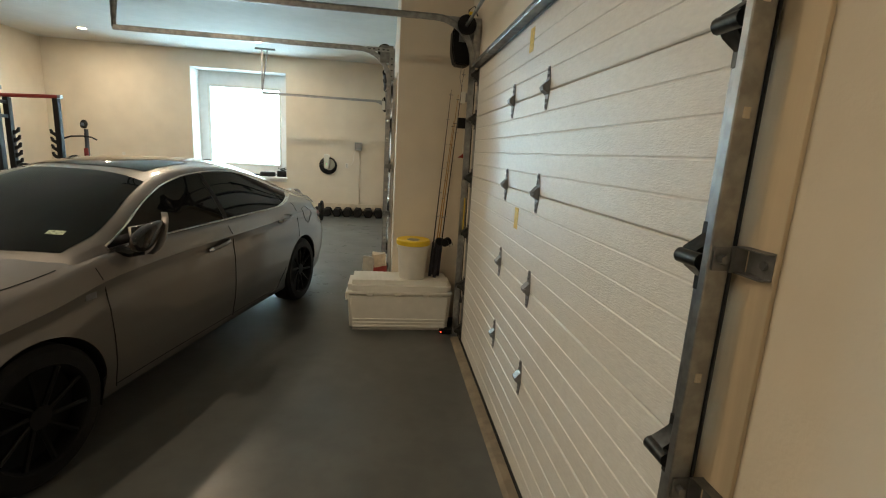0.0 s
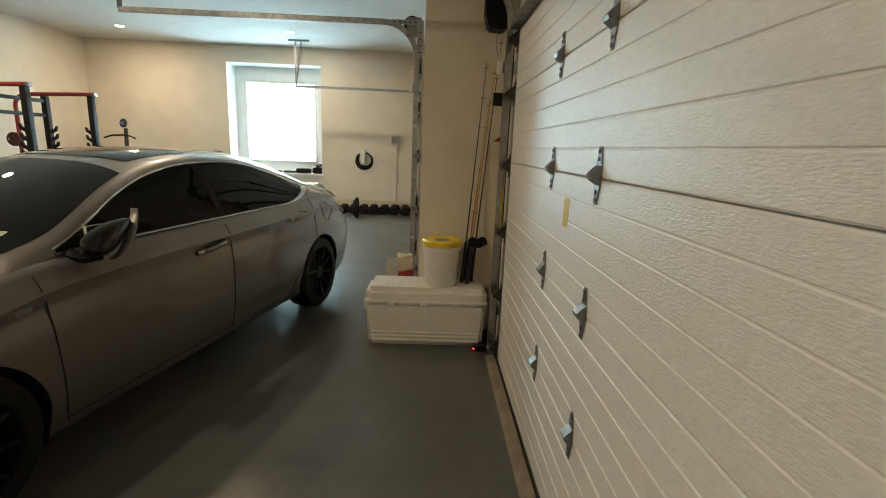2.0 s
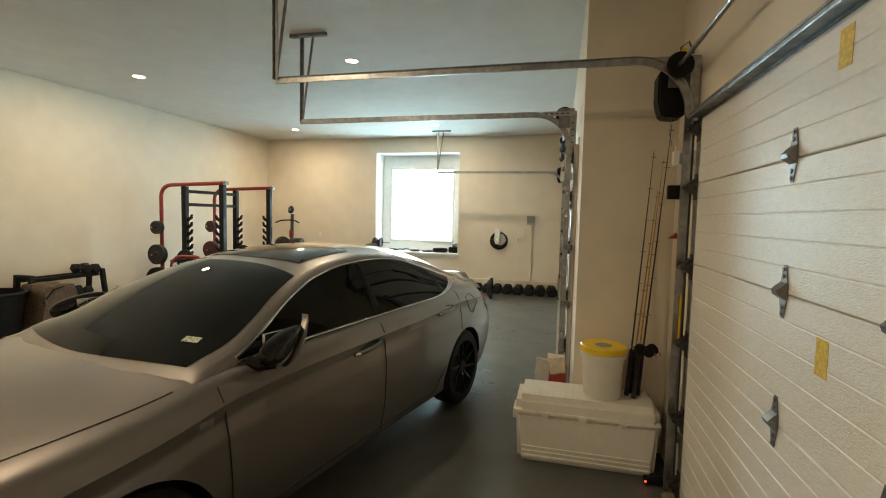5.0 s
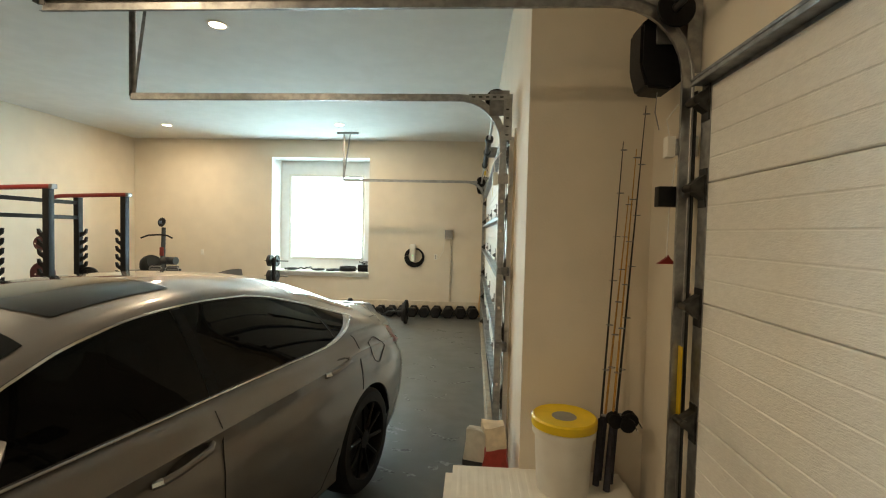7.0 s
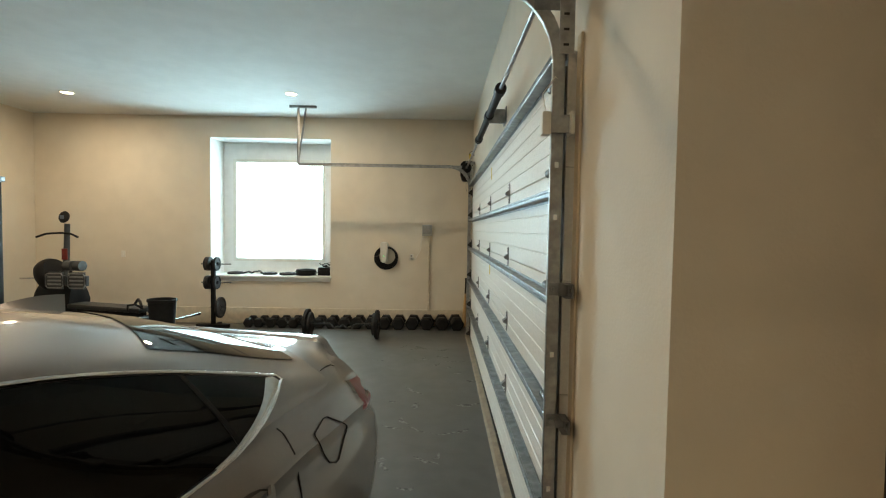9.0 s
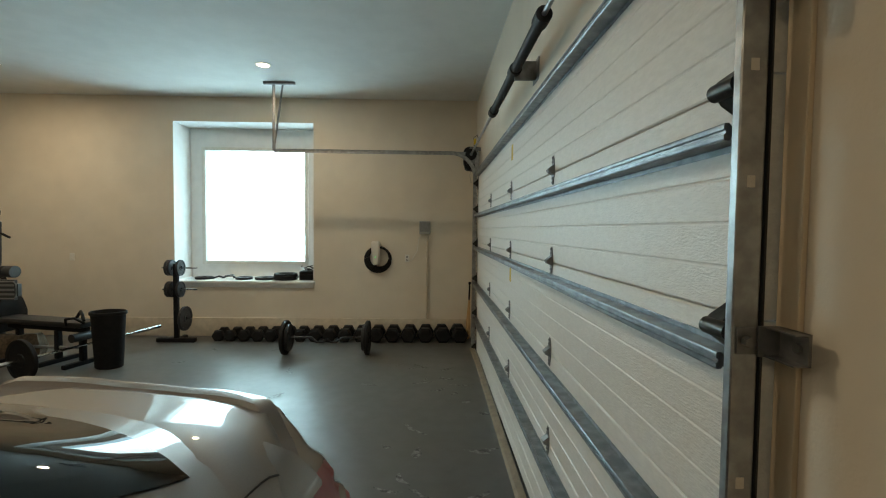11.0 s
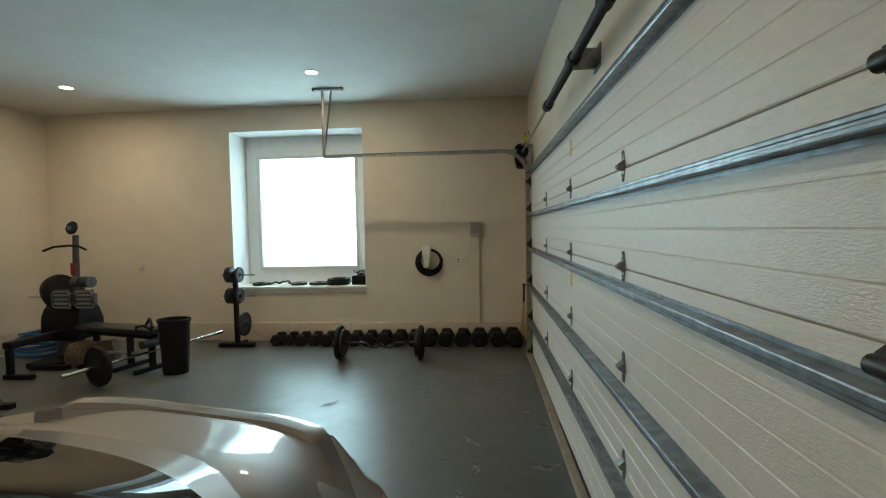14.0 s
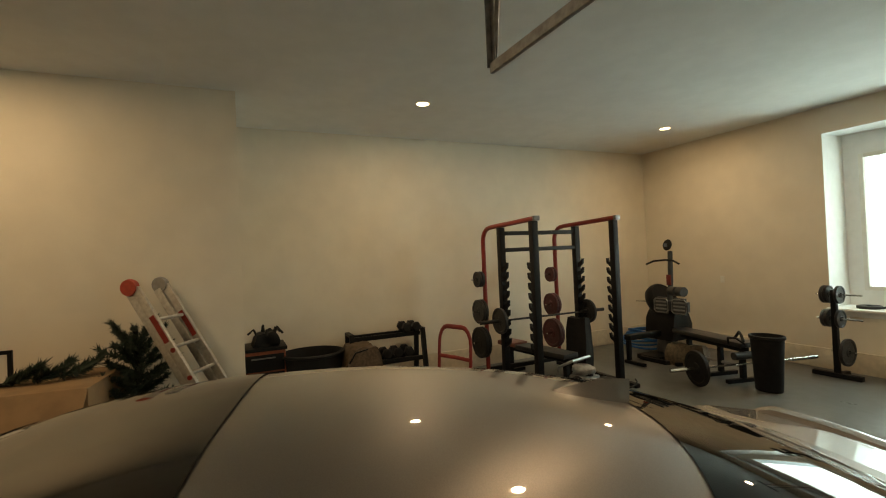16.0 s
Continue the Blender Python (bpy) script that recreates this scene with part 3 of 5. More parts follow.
                if prev:
                    bm.faces.new((prev[0], cur[0], cur[1], prev[1]))
                prev = cur
            part("window_pillar", bm, RIM, car, "gloss black pillar", 60)
        line = []
        for i in range(31):
            y = 0.44 + (3.0 - 0.44) * i / 30
            z = sill_line(y) - 0.008
            line.append((sd * (side_w(y, z) + 0.008), y, z))
        for i in range(31):
            y = 3.0 + (0.44 - 3.0) * i / 30
            z = max(top_line(y) + 0.008, sill_line(y) - 0.006)
            line.append((sd * (side_w(y, z) + 0.008), y, z))
        part("window_trim", tube(B(), line, 0.0075, 6, True), CHROME, car, "bright chrome window trim", 60)
        bm, prev = B(), None
        for i in range(15):
            k = i / 14
            y = 2.5 + 0.48 * k
            cap = max(top_line(y) + 0.006, sill_line(y))
            lo = sill_line(y) - 0.012
            cur = [bm.verts.new((sd * (side_w(y, z) + o), y, z)) for z, o in ((lo, 0.006), (lo + 0.008, 0.013), (min(cap, lo + 0.01 + 0.018 * k), 0.013), (min(cap, lo + 0.014 + 0.02 * k), 0.005))]
            if prev:
                for j in range(3):
                    bm.faces.new((prev[j], cur[j], cur[j + 1], prev[j + 1]))
            prev = cur
        part("trim_corner", bm, CHROME, car, "chrome corner of the window trim", 60)

    # windscreen, rear pane, sunroof
    def top_pane(ya, yb, inset, name, label, lift=0.004, bow=0.0, full=None, crown=0.0):
        bm, prev = B(), None
        for i in range(17):
            row = []
            for k in range(17):
                u = -1 + 2 * k / 16
                y = ya + (yb - ya) * i / 16
                yy = y + bow * u * u * (1 - i / 16) + crown * u * u * i / 16
                w = (lerp_table(RAILW, yy) - inset) if full is None else full
                row.append(bm.verts.new((u * w, yy, roof_z(yy, u * w) + lift)))
            if prev:
                for k in range(16):
                    bm.faces.new((prev[k], prev[k + 1], row[k + 1], row[k]))
            prev = row
        part(name, bm, ROOFGLASS if name == "sunroof" else DARKGLASS, car, label, 60)
    top_pane(0.12, 1.1, 0.062, "windscreen", "dark windscreen with a registration sticker", 0.003, 0.13, None, -0.02)
    top_pane(3.38, 2.74, 0.06, "rear_window", "dark tinted rear pane", 0.003, -0.1, None, -0.14)
    top_pane(1.2, 1.74, 0, "sunroof", "dark glass sunroof panel", 0.004, 0.03, 0.46)

    # floor pan and dark cabin
    bm = bx(B(), -0.8, 0.8, 0.15, 3.5, 0.3, 0.36)
    bx(bm, -0.74, 0.74, 0.25, 0.62, 0.5, 0.93, 0.05)
    part("cabin_floor", bm, RUBBER, car, "black cabin floor and dashboard")
    for x in (0.38, -0.38):
        for y in (1.25, 2.25):
            bm = bx(B(), x - 0.25, x + 0.25, y - 0.25, y + 0.25, 0.36, 0.55, 0.05)
            bx(bm, x - 0.24, x + 0.24, y + 0.22, y + 0.36, 0.5, 1.08, 0.06)
            bx(bm, x - 0.13, x + 0.13, y + 0.27, y + 0.36, 1.1, 1.27, 0.04)
            part("seat", bm, RUBBER, car, "black leather seat")

    # wheels
    for ax in (AXF, AXR):
        for sd in (1, -1):
            yaw = pose(sd * 0.825, ax, WR, 0, 90 * sd, 0) @ Matrix.Diagonal((1.045, 1.045, 1.045, 1))
            wh = part("wheel", lathe(B(), [(0.19, -0.1), (0.22, -0.11), (0.31, -0.11), (0.33, -0.09), (0.335, -0.04), (0.335, 0.04), (0.33, 0.085), (0.305, 0.108), (0.245, 0.108), (0.238, 0.095)], yaw, 40), RUBBER, car, "black low-profile tyre")
            bm = lathe(B(), [(0.24, 0.1), (0.232, 0.085), (0.225, 0.02), (0.0, 0.01)], yaw, 40)
            part("rim", bm, RIM, wh, "black alloy rim")
            for k in range(10):
                a = 2 * math.pi * k / 10
                bm = B()
                v = yaw @ Vector((0, 0, 0.07))
                p = yaw @ Vector((0.05 * math.cos(a), 0.05 * math.sin(a), 0.075))
                q = yaw @ Vector((0.232 * math.cos(a + 0.16), 0.232 * math.sin(a + 0.16), 0.09))
                tube(bm, [p, (p + q) / 2 + (v - yaw @ Vector((0, 0, 0.08))) * 0, q], 0.013, 6)
                part("spoke", bm, RIM, wh)
            part("hub_cap", lathe(B(), [(0.06, 0.07), (0.055, 0.088), (0, 0.09)], yaw, 20), BLACK, wh)

    # panel gaps as thin dark lines
    def gap(name, pts):
        part(name, tube(B(), pts, 0.0035, 4), SEAL, car, "dark panel gap", 0)

    def skin(y, z):
        sec = low_section(y)
        for (xa, za), (xb, zb) in zip(sec[3:15], sec[4:15]):
            if za <= z <= zb:
                return xa + (xb - xa) * (z - za) / (zb - za)
        return sec[11][0]
    for sd in (1, -1):
        for y, lean in ((0.29, 0.055), (1.58, 0.0)):
            gap("door_gap", [(sd * (skin(y + lean * (1 - k / 12), z) + 0.002), y + lean * (1 - k / 12), z) for k in range(13) for z in [0.27 + (lerp_table(BELT, y) - 0.03 - 0.27) * k / 12]])
        gap("door_gap", [(sd * (skin(y, z) + 0.001), y, z) for y, z in ((2.795, 0.74), (2.793, 0.8), (2.787, 0.88), (2.78, 0.94), (2.77, 1.02), (2.762, 1.08), (2.757, 1.1))])
        gap("door_gap", [(sd * (skin(y, z) + 0.001), y, z) for y, z in ((2.36, 0.28), (2.4, 0.34), (2.46, 0.42), (2.5, 0.47))])
        gap("sill_gap", [(sd * (skin(y, 0.285) + 0.002), y, 0.285) for k in range(21) for y in [0.345 + 2.02 * k / 20]])
        # handles
        for y, z in ((1.385, 0.91), (2.48, 0.972)):
            pts = [(sd * (skin(y + d, z + 0.11 * d) + o), y + d, z + 0.11 * d) for d, o in ((-0.14, 0.006), (-0.11, 0.024), (-0.05, 0.034), (0.03, 0.034), (0.1, 0.028), (0.135, 0.002))]
            part("door_handle", tube(B(), pts, 0.015, 8, flat=0.8), PAINT, car, "body-coloured door handle with bright edge")
            part("handle_tip", tube(B(), [pts[0], pts[1]], 0.0165, 8), CHROME, car, "bright handle end")
            # No hollow here: a flat darker oval paints the shade of the handle cup.
            bm = B()
            rim = [bm.verts.new((sd * (skin(y + 0.02 + 0.105 * math.cos(a), z + 0.04 * math.sin(a)) + 0.0012), y + 0.02 + 0.105 * math.cos(a), z + 0.012 * math.cos(a) + 0.036 * math.sin(a))) for a in [2 * math.pi * q / 24 for q in range(24)]]
            bm.faces.new(rim)
            part("handle_recess", bm, SHADOWP, car, "flat darkened patch painted as the shaded recess behind the handle", 0)
        # fender badge
        part("badge", bx(B(), sd * (skin(0.2, 0.86) - 0.004), sd * (skin(0.2, 0.86) + 0.004), 0.165, 0.235, 0.843, 0.878, 0.003), ZINCD, car, "small chrome fender badge")
        # mirror
        bm = B()
        bmesh.ops.create_uvsphere(bm, u_segments=28, v_segments=18, radius=1)
        for v in bm.verts:
            p = [math.copysign(abs(c) ** 0.7, c) for c in v.co]
            zz = p[2] * 0.078 * (1 - 0.25 * max(0, -p[1]))
            v.co = (sd * (0.95 + p[0] * 0.05 * (1 - 0.35 * max(0, p[1])) - 0.03 * p[1]), 0.6 + p[1] * 0.15 + 0.75 * zz * (0.5 + 0.5 * p[1]), 1.11 + zz + 0.02 * p[1])
        mir = part("mirror", bm, GLOSSBLACK, car, "gloss black door mirror, folded back", 50)
        bm, prev = B(), None
        for (x, y, z), wd in [(c, 0.6 * w_) for c, w_ in (((0.915, 0.83, 1.228), 0.004), ((0.94, 0.805, 1.2), 0.016), ((0.965, 0.76, 1.14), 0.027), ((0.982, 0.71, 1.08), 0.031), ((0.984, 0.665, 1.03), 0.027), ((0.965, 0.625, 1.0), 0.008))]:
            cur = [bm.verts.new((sd * (x + dx), y + dy, z)) for dx, dy in ((-0.004, -wd * 0.9), (0.004, 0.0), (-0.004, wd), (-0.04, wd * 0.9), (-0.04, -wd * 0.5))]
            if prev:
                for q in range(5):
                    bm.faces.new((prev[q], cur[q], cur[(q + 1) % 5], prev[(q + 1) % 5]))
            else:
                bm.faces.new(cur)
            prev = cur
        bm.faces.new(prev)
        part("mirror_rim", bm, PAINT, mir, "grey painted rim blade", 60)
        bm = bx(B(), 0.865, 0.885, 0.56, 0.74, 1.06, 1.17, 0.004)
        if sd < 0:
            bmesh.ops.scale(bm, vec=(-1, 1, 1), verts=bm.verts)
        part("mirror_glass", bm, CHROME, mir, "mirror pane")
        part("mirror_stalk", tube(B(), [(sd * 0.84, 0.5, 1.045), (sd * 0.9, 0.52, 1.025), (sd * 0.96, 0.55, 1.04)], 0.03, 8), GLOSSBLACK, mir)
        # lights
        bm, prev = B(), None
        for i in range(13):
            k = i / 12
            y = 3.38 + 0.46 * k
            lo = 0.925 - 0.105 * k ** 0.8
            hi = min(lerp_table(BELT, y) - 0.02, 0.945 + 0.06 * math.sin(math.pi * min(1, k * 0.8)))
            cur = [bm.verts.new((sd * (skin(y, lo + (hi - lo) * q / 4) + (0.012 if 0 < i < 12 and 0 < q < 4 else -0.003)), y, lo + (hi - lo) * q / 4)) for q in range(5)]
            if prev:
                for q in range(4):
                    bm.faces.new((prev[q], cur[q], cur[q + 1], prev[q + 1]))
            prev = cur
        part("tail_light", bm, TAILRED, car, "dark red tail light")
        bm, prev = B(), None
        for i in range(13):
            y = -1.1 + 0.5 * i / 12
            w = lerp_table(HALF, y)
            cur = [bm.verts.new((sd * (w + 0.004 - 0.03 * k), y, 0.66 + 0.1 * i / 12 + 0.08 * k)) for k in (0, 0.5, 1)]
            if prev:
                for k in (0, 1):
                    bm.faces.new((prev[k], cur[k], cur[k + 1], prev[k + 1]))
            prev = cur
        part("headlight", bm, LAMPGLASS, car, "clear headlight")
    # fuel flap outline on the driver's rear wing
    fl = [(2.9, 1.0), (2.905, 1.025), (2.99, 1.045), (3.02, 1.04), (3.15, 0.955), (3.155, 0.935), (3.06, 0.86), (3.035, 0.86), (2.985, 0.885)]
    part("fuel_flap", tube(B(), [(skin(y, z) + 0.003, y, z) for (ya, za), (yb, zb) in zip(fl, fl[1:] + fl[:1]) for q in range(4) for y, z in [(ya + (yb - ya) * q / 4, za + (zb - za) * q / 4)]], 0.003, 4, True), SEAL, car, "fuel filler flap outline", 0)
    def deck_z(y, x):
        """Height of the upper skin at a half width."""
        sec = low_section(y)
        for (xa, za), (xb, zb) in zip(sec[9:], sec[10:]):
            if xb <= x <= xa:
                return zb if xa == xb else zb + (za - zb) * (x - xb) / (xa - xb)
        return sec[9][1]
    # boot spoiler, fin, bumper strip, wipers, sticker
    bm, prev = B(), None
    for k in range(41):
        u = -1 + 2 * k / 40
        x, yb = 0.725 * u, 3.865 - 0.285 * abs(u) ** 3
        th = 0.032 * (1 - abs(u) ** 8) + 0.002
        zt = max(deck_z(yb, abs(x)), 1.1 - 0.06 * abs(u) ** 4)
        slope = -0.285 * 3 * abs(u) ** 2 / 0.725 * (1 if u > 0 else -1)
        ln = math.hypot(1, slope)
        ox, oy = -slope / ln, 1 / ln
        cur = [bm.verts.new(p) for p in [(x + ox * d, yb + oy * d, zt + h) for d, h in ((-0.07, -0.012), (-0.06, 0.004), (-0.045, th * 0.85), (-0.015, th), (0.008, th * 0.9), (0.014, th * 0.4), (0.004, -0.03), (-0.03, -0.045))]]
        if prev:
            for j in range(8):
                bm.faces.new((prev[j], cur[j], cur[(j + 1) % 8], prev[(j + 1) % 8]))
        else:
            bm.faces.new(cur)
        prev = cur
    bm.faces.new(prev)
    part("boot_spoiler", bm, PAINT, car, "body-coloured lip spoiler", 24)
    bm, prev = B(), None
    for i in range(9):
        k = i / 8
        y = 2.54 + 0.2 * k
        z0 = roof_z(y, 0) - 0.004
        h = 0.006 + 0.052 * math.sin(1.45 * k)
        w = 0.042 * math.sin(math.pi * min(0.92, 0.12 + 0.55 * k)) + 0.004
        cur = [bm.verts.new(p) for p in ((-w, y, z0), (-w * 0.35, y + 0.02 * k, z0 + h * 0.6), (0, y + 0.03 * k, z0 + h), (w * 0.35, y + 0.02 * k, z0 + h * 0.6), (w, y, z0))]
        if prev:
            for j in range(4):
                bm.faces.new((prev[j], cur[j], cur[j + 1], prev[j + 1]))
        prev = cur
    bm.faces.new(prev)
    part("antenna_fin", bm, PAINT, car, "shark-fin antenna", 50)
    for sd in (1, -1):
        gap("bonnet_gap", [(sd * x, y, deck_z(y, x) + 0.001) for k in range(21) for y in [0.13 - 1.1 * k / 20] for x in [0.815 - 0.17 * (k / 20) ** 2]])
        gap("boot_gap", [(sd * x, y, deck_z(y, x) + 0.001) for k in range(9) for y in [3.3 + 0.28 * k / 8] for x in [0.745 - 0.01 * k / 8]])
    return car


ROOFGLASS = material("black_roof_glass", (0.008, 0.007, 0.006), 0.06, vary=0.05, spec=0.4)
GLOSSBLACK = material("gloss_black", (0.004, 0.004, 0.004), 0.07, vary=0.05, spec=0.35)
RIM = material("black_alloy", (0.005, 0.005, 0.005), 0.55, vary=0.1, spec=0.2)
TAILRED = material("dark_red_lens", (0.17, 0.012, 0.018), 0.3, vary=0.05)
LAMPGLASS = material("headlight_lens", (0.5, 0.5, 0.5), 0.1, metal=0.6, vary=0.05, coat=1.0)
CAR_YAW = 13.1
# Darker copy of the body paint, for the shade painted behind the handles.
SHADOWP = material("recess_shade_paint", (0.09, 0.085, 0.08), 0.4, metal=0.7, vary=0.05)
car = build_car(pose(-2.266, 2.885, 0, 0, 0, -CAR_YAW))
STK = material("registration_sticker", (0.36, 0.42, 0.32), 0.6, vary=0.3, grain=90)
bm = B()
vs = []
for y, x in ((0.345, 0.545), (0.375, 0.625), (0.415, 0.615), (0.385, 0.535)):
    vs.append(bm.verts.new((x, y, roof_z(y, x) + 0.0055)))
bm.faces.new(vs)
part("registration_sticker", bm, STK, car, "pale green registration sticker", 0)


# ---- door hardware ----
def torsion_bar(name, x, y0, y1, z, sleeve, label):
    tb = thing(name, pose(x, 0, z), label, "torsion bar")
    part("shaft", cyl(B(), (0, y0, 0), (0, y1, 0), 0.013, 12), ZINC, tb, "bright steel shaft")
    if sleeve:
        a, b = sleeve
        c = a + (b - a) * 0.42
        bm = cyl(B(), (0, a, 0), (0, b, 0), 0.031, 16)
        for p, q in ((a - 0.01, a + 0.09), (c - 0.05, c + 0.05), (b - 0.09, b + 0.01)):
            cyl(bm, (0, p, 0), (0, q, 0), 0.041, 16)
        part("spring_cover", bm, RUBBER, tb, "black spring sleeve")
        bm = bx(B(), 0.0, WALL2 - x - 0.002, c - 0.01, c + 0.01, -0.06, 0.06)
        bx(bm, WALL2 - x - 0.008, WALL2 - x - 0.001, c - 0.08, c + 0.08, -0.07, 0.07, 0.002)
        part("centre_plate", bm, ZINCD, tb)
    for y, s in ((y0, 1), (y1, -1)):
        dr = part("drum", lathe(B(), [(0.02, 0), (0.075, 0), (0.08, 0.006), (0.062, 0.012), (0.06, 0.05), (0.07, 0.055), (0.07, 0.06), (0.02, 0.06)], pose(0, y + (0.02 if s > 0 else -0.08), 0, -90, 0, 0), 24), BLACK, tb, "black cable drum")
        part("end_plate", bx(B(), -0.05, 0.09, y - 0.002, y + 0.002, -0.12, 0.06), ZINCD, tb, "perforated end plate", 0)
    return tb


torsion_bar("torsion_bar", 0.14, 5.76, 11.4, 2.69, (7.18, 9.06), "steel torsion shaft with a black spring sleeve above the wide door")
torsion_bar("torsion_bar", 0.82, 1.2, 4.5, 2.69, None, "steel torsion shaft above the single door")


def wall_opener(m, label):
    op = thing("door_opener", m, label, "door opener")
    bm = prism(B(), [(0, -0.12), (-0.06, -0.17), (-0.17, -0.16), (-0.2, -0.06), (-0.2, 0.12), (-0.15, 0.16), (0, 0.16)], 0.0, 0.16, "y")
    bmesh.ops.bevel(bm, geom=bm.edges[:], offset=0.012, segments=2, affect="EDGES")
    part("housing", bm, BLACK, op, "black moulded housing")
    part("mount", bx(B(), -0.12, 0.09, -0.012, 0.0, 0.1, 0.15), ZINCD, op)
    part("antenna_wire", tube(B(), [(-0.1, 0.06, -0.16), (-0.11, 0.05, -0.26), (-0.09, 0.05, -0.34)], 0.003, 5), GREYP, op)
    part("power_lead", tube(B(), [(-0.05, 0.08, 0.16), (-0.06, 0.09, 0.3), (-0.01, 0.1, 0.34), (0.02, 0.1, 0.26)], 0.005, 6), SEAL, op)
    part("tag", bx(B(), -0.06, -0.03, 0.05, 0.09, 0.2, 0.28), YELLOW, op, "yellow warning tag")
    return op


wall_opener(pose(0.92, 4.54, 2.56), "black wall-mounted door opener beside the single door")
wall_opener(pose(0.25, 11.46, 2.66), "black wall-mounted door opener beside the wide door")

# lock paddle, sensor and red release cord beside the single door's far rail
lock = thing("door_lock", pose(0.88, 4.5, 1.91), "black automatic door lock on the track", "door lock")
part("body", bx(B(), -0.075, 0.04, 0.0, 0.05, -0.045, 0.045, 0.006), BLACK, lock)
part("bolt", cyl(B(), (0.02, -0.06, 0), (0.02, 0.0, 0), 0.012, 10), ZINC, lock)
rel = thing("release_cord", pose(0.89, 4.54, 2.08), "red release handle on a thin cord", "release cord")
part("cord", tube(B(), [(0.0, 0, 0), (-0.02, 0.0, -0.2), (-0.024, 0, -0.44)], 0.003, 5), WHITEP, rel)
part("handle", prism(B(), [(-0.065, -0.47), (0.015, -0.47), (-0.01, -0.445), (-0.02, -0.43), (-0.03, -0.445)], -0.012, 0.012, "y"), RED, rel, "red plastic pull handle")
for nm, px, py in (("cable_sensor", 0.85, 4.47), ("cable_sensor", 0.16, 5.74)):
    cs = thing(nm, pose(px, py, 2.12), "white cable tension sensor on the track", "sensor")
    part("case", bx(B(), -0.035, 0.0, -0.02, 0.03, -0.045, 0.045, 0.005), WHITEP, cs)
    part("bracket", bx(B(), 0.0, 0.075, -0.004, 0.004, -0.035, 0.035), ZINC, cs)
    part("arm", bx(B(), 0.075, 0.088, -0.03, 0.03, -0.045, 0.045, 0.003), WHITEP, cs)
    part("wire", tube(B(), [(-0.02, 0, 0.045), (-0.03, 0.01, 0.12), (0.02, 0.02, 0.19), (0.06, 0.03, 0.16)], 0.003, 5), WHITEP, cs)
strip = tagged(new("warning_strip", mesh("warning_strip", bx(B(), 0.9, 0.905, 4.43, 4.47, 0.95, 1.26), YELLOW, 0)), "yellow warning strip stuck on the single door's track", "label")
LED = glow("red_led", (1.0, 0.06, 0.03), 6.0)
eye = thing("safety_sensor", pose(0.84, 4.5, 0), "black safety sensor with a red light near the floor", "sensor")
part("case", bx(B(), -0.09, 0.06, -0.02, 0.03, 0.015, 0.055, 0.006), BLACK, eye)
part("foot", bx(B(), 0.02, 0.06, -0.015, 0.025, 0.0, 0.02), ZINCD, eye)
part("light", bx(B(), -0.085, -0.075, -0.0235, -0.0195, 0.03, 0.04), LED, eye, "lit red light", 0)

TAN = material("tan_threshold", (0.27, 0.225, 0.165), 0.7, vary=0.12, grain=12, bump=0.2, stain=0.4, stain_scale=6)
structure("trim_threshold_single", prism(B(), [(0.845, -0.06), (0.918, -0.06), (0.918, -0.042), (0.87, -0.046)], 1.255, 4.415, "y"), TAN, "tan rubber threshold under the single door", 0)
bm = prism(B(), [(0.15, 0.0), (0.222, 0.0), (0.222, 0.018), (0.175, 0.014)], 5.8, 11.34, "y")
for v in bm.verts:
    v.co.z += ground(v.co.y)
structure("trim_threshold_wide", bm, TAN, "tan rubber threshold under the wide door", 0)
for nm, fx, y0, y1 in (("trim_jamb_a", WALL1, D1[0] - 0.07, D1[0] + 0.04), ("trim_jamb_b", WALL2, D2[0] - 0.0, D2[0] + 0.055)):
    structure(nm, bx(B(), fx - 0.012, fx - 0.0005, y0, y1, -0.06, DH + 0.05, 0.003), WOODJ, "bare timber jamb strip beside the door track", 0)


# ---- cooler corner ----
def build_cooler(m):
    c = thing("cooler", m, "large white plastic cooler chest standing on the floor", "cooler")
    L, D = 0.98, 0.42
    bm = bx(B(), 0, L, 0, D, 0.0, 0.34)
    for v in bm.verts:
        if v.co.z < 0.01:
            v.co.x += 0.02 if v.co.x < 0.5 else -0.02
            v.co.y += 0.015 if v.co.y < 0.2 else -0.015
    bmesh.ops.bevel(bm, geom=bm.edges[:], offset=0.03, segments=3, affect="EDGES")
    part("body", bm, WHITEP, c, "white ribbed body", 50)
    for z in (0.035, 0.065, 0.095):
        part("rib", bx(B(), 0.05, L - 0.05, 0.004, 0.03, z, z + 0.016, 0.005), WHITEP, c)
    bm = bx(B(), -0.006, L + 0.006, -0.006, D + 0.004, 0.328, 0.35, 0.008)
    part("rim", bm, WHITEP, c, "", 50)
    bm = bx(B(), 0.0, L, 0.0, D - 0.004, 0.345, 0.442)
    bmesh.ops.bevel(bm, geom=[e for e in bm.edges if max(v.co.z for v in e.verts) > 0.4], offset=0.04, segments=4, affect="EDGES")
    lid = part("lid", bm, WHITEP, c, "domed white lid", 50)
    for k in range(9):
        x = 0.07 + 0.045 * k
        part("lid_rib", bx(B(), x, x + 0.022, 0.05, D - 0.06, 0.439, 0.4438, 0.002), WHITEP, lid)
    for x in (0.21, 0.47, 0.74):
        part("latch", bx(B(), x - 0.028, x + 0.028, -0.022, 0.004, 0.318, 0.35, 0.006), WHITEP, c)
    for x in (-0.03, L + 0.006):
        part("carry_handle", bx(B(), x, x + 0.024, 0.12, D - 0.12, 0.24, 0.31, 0.008), WHITEP, c)
    return c


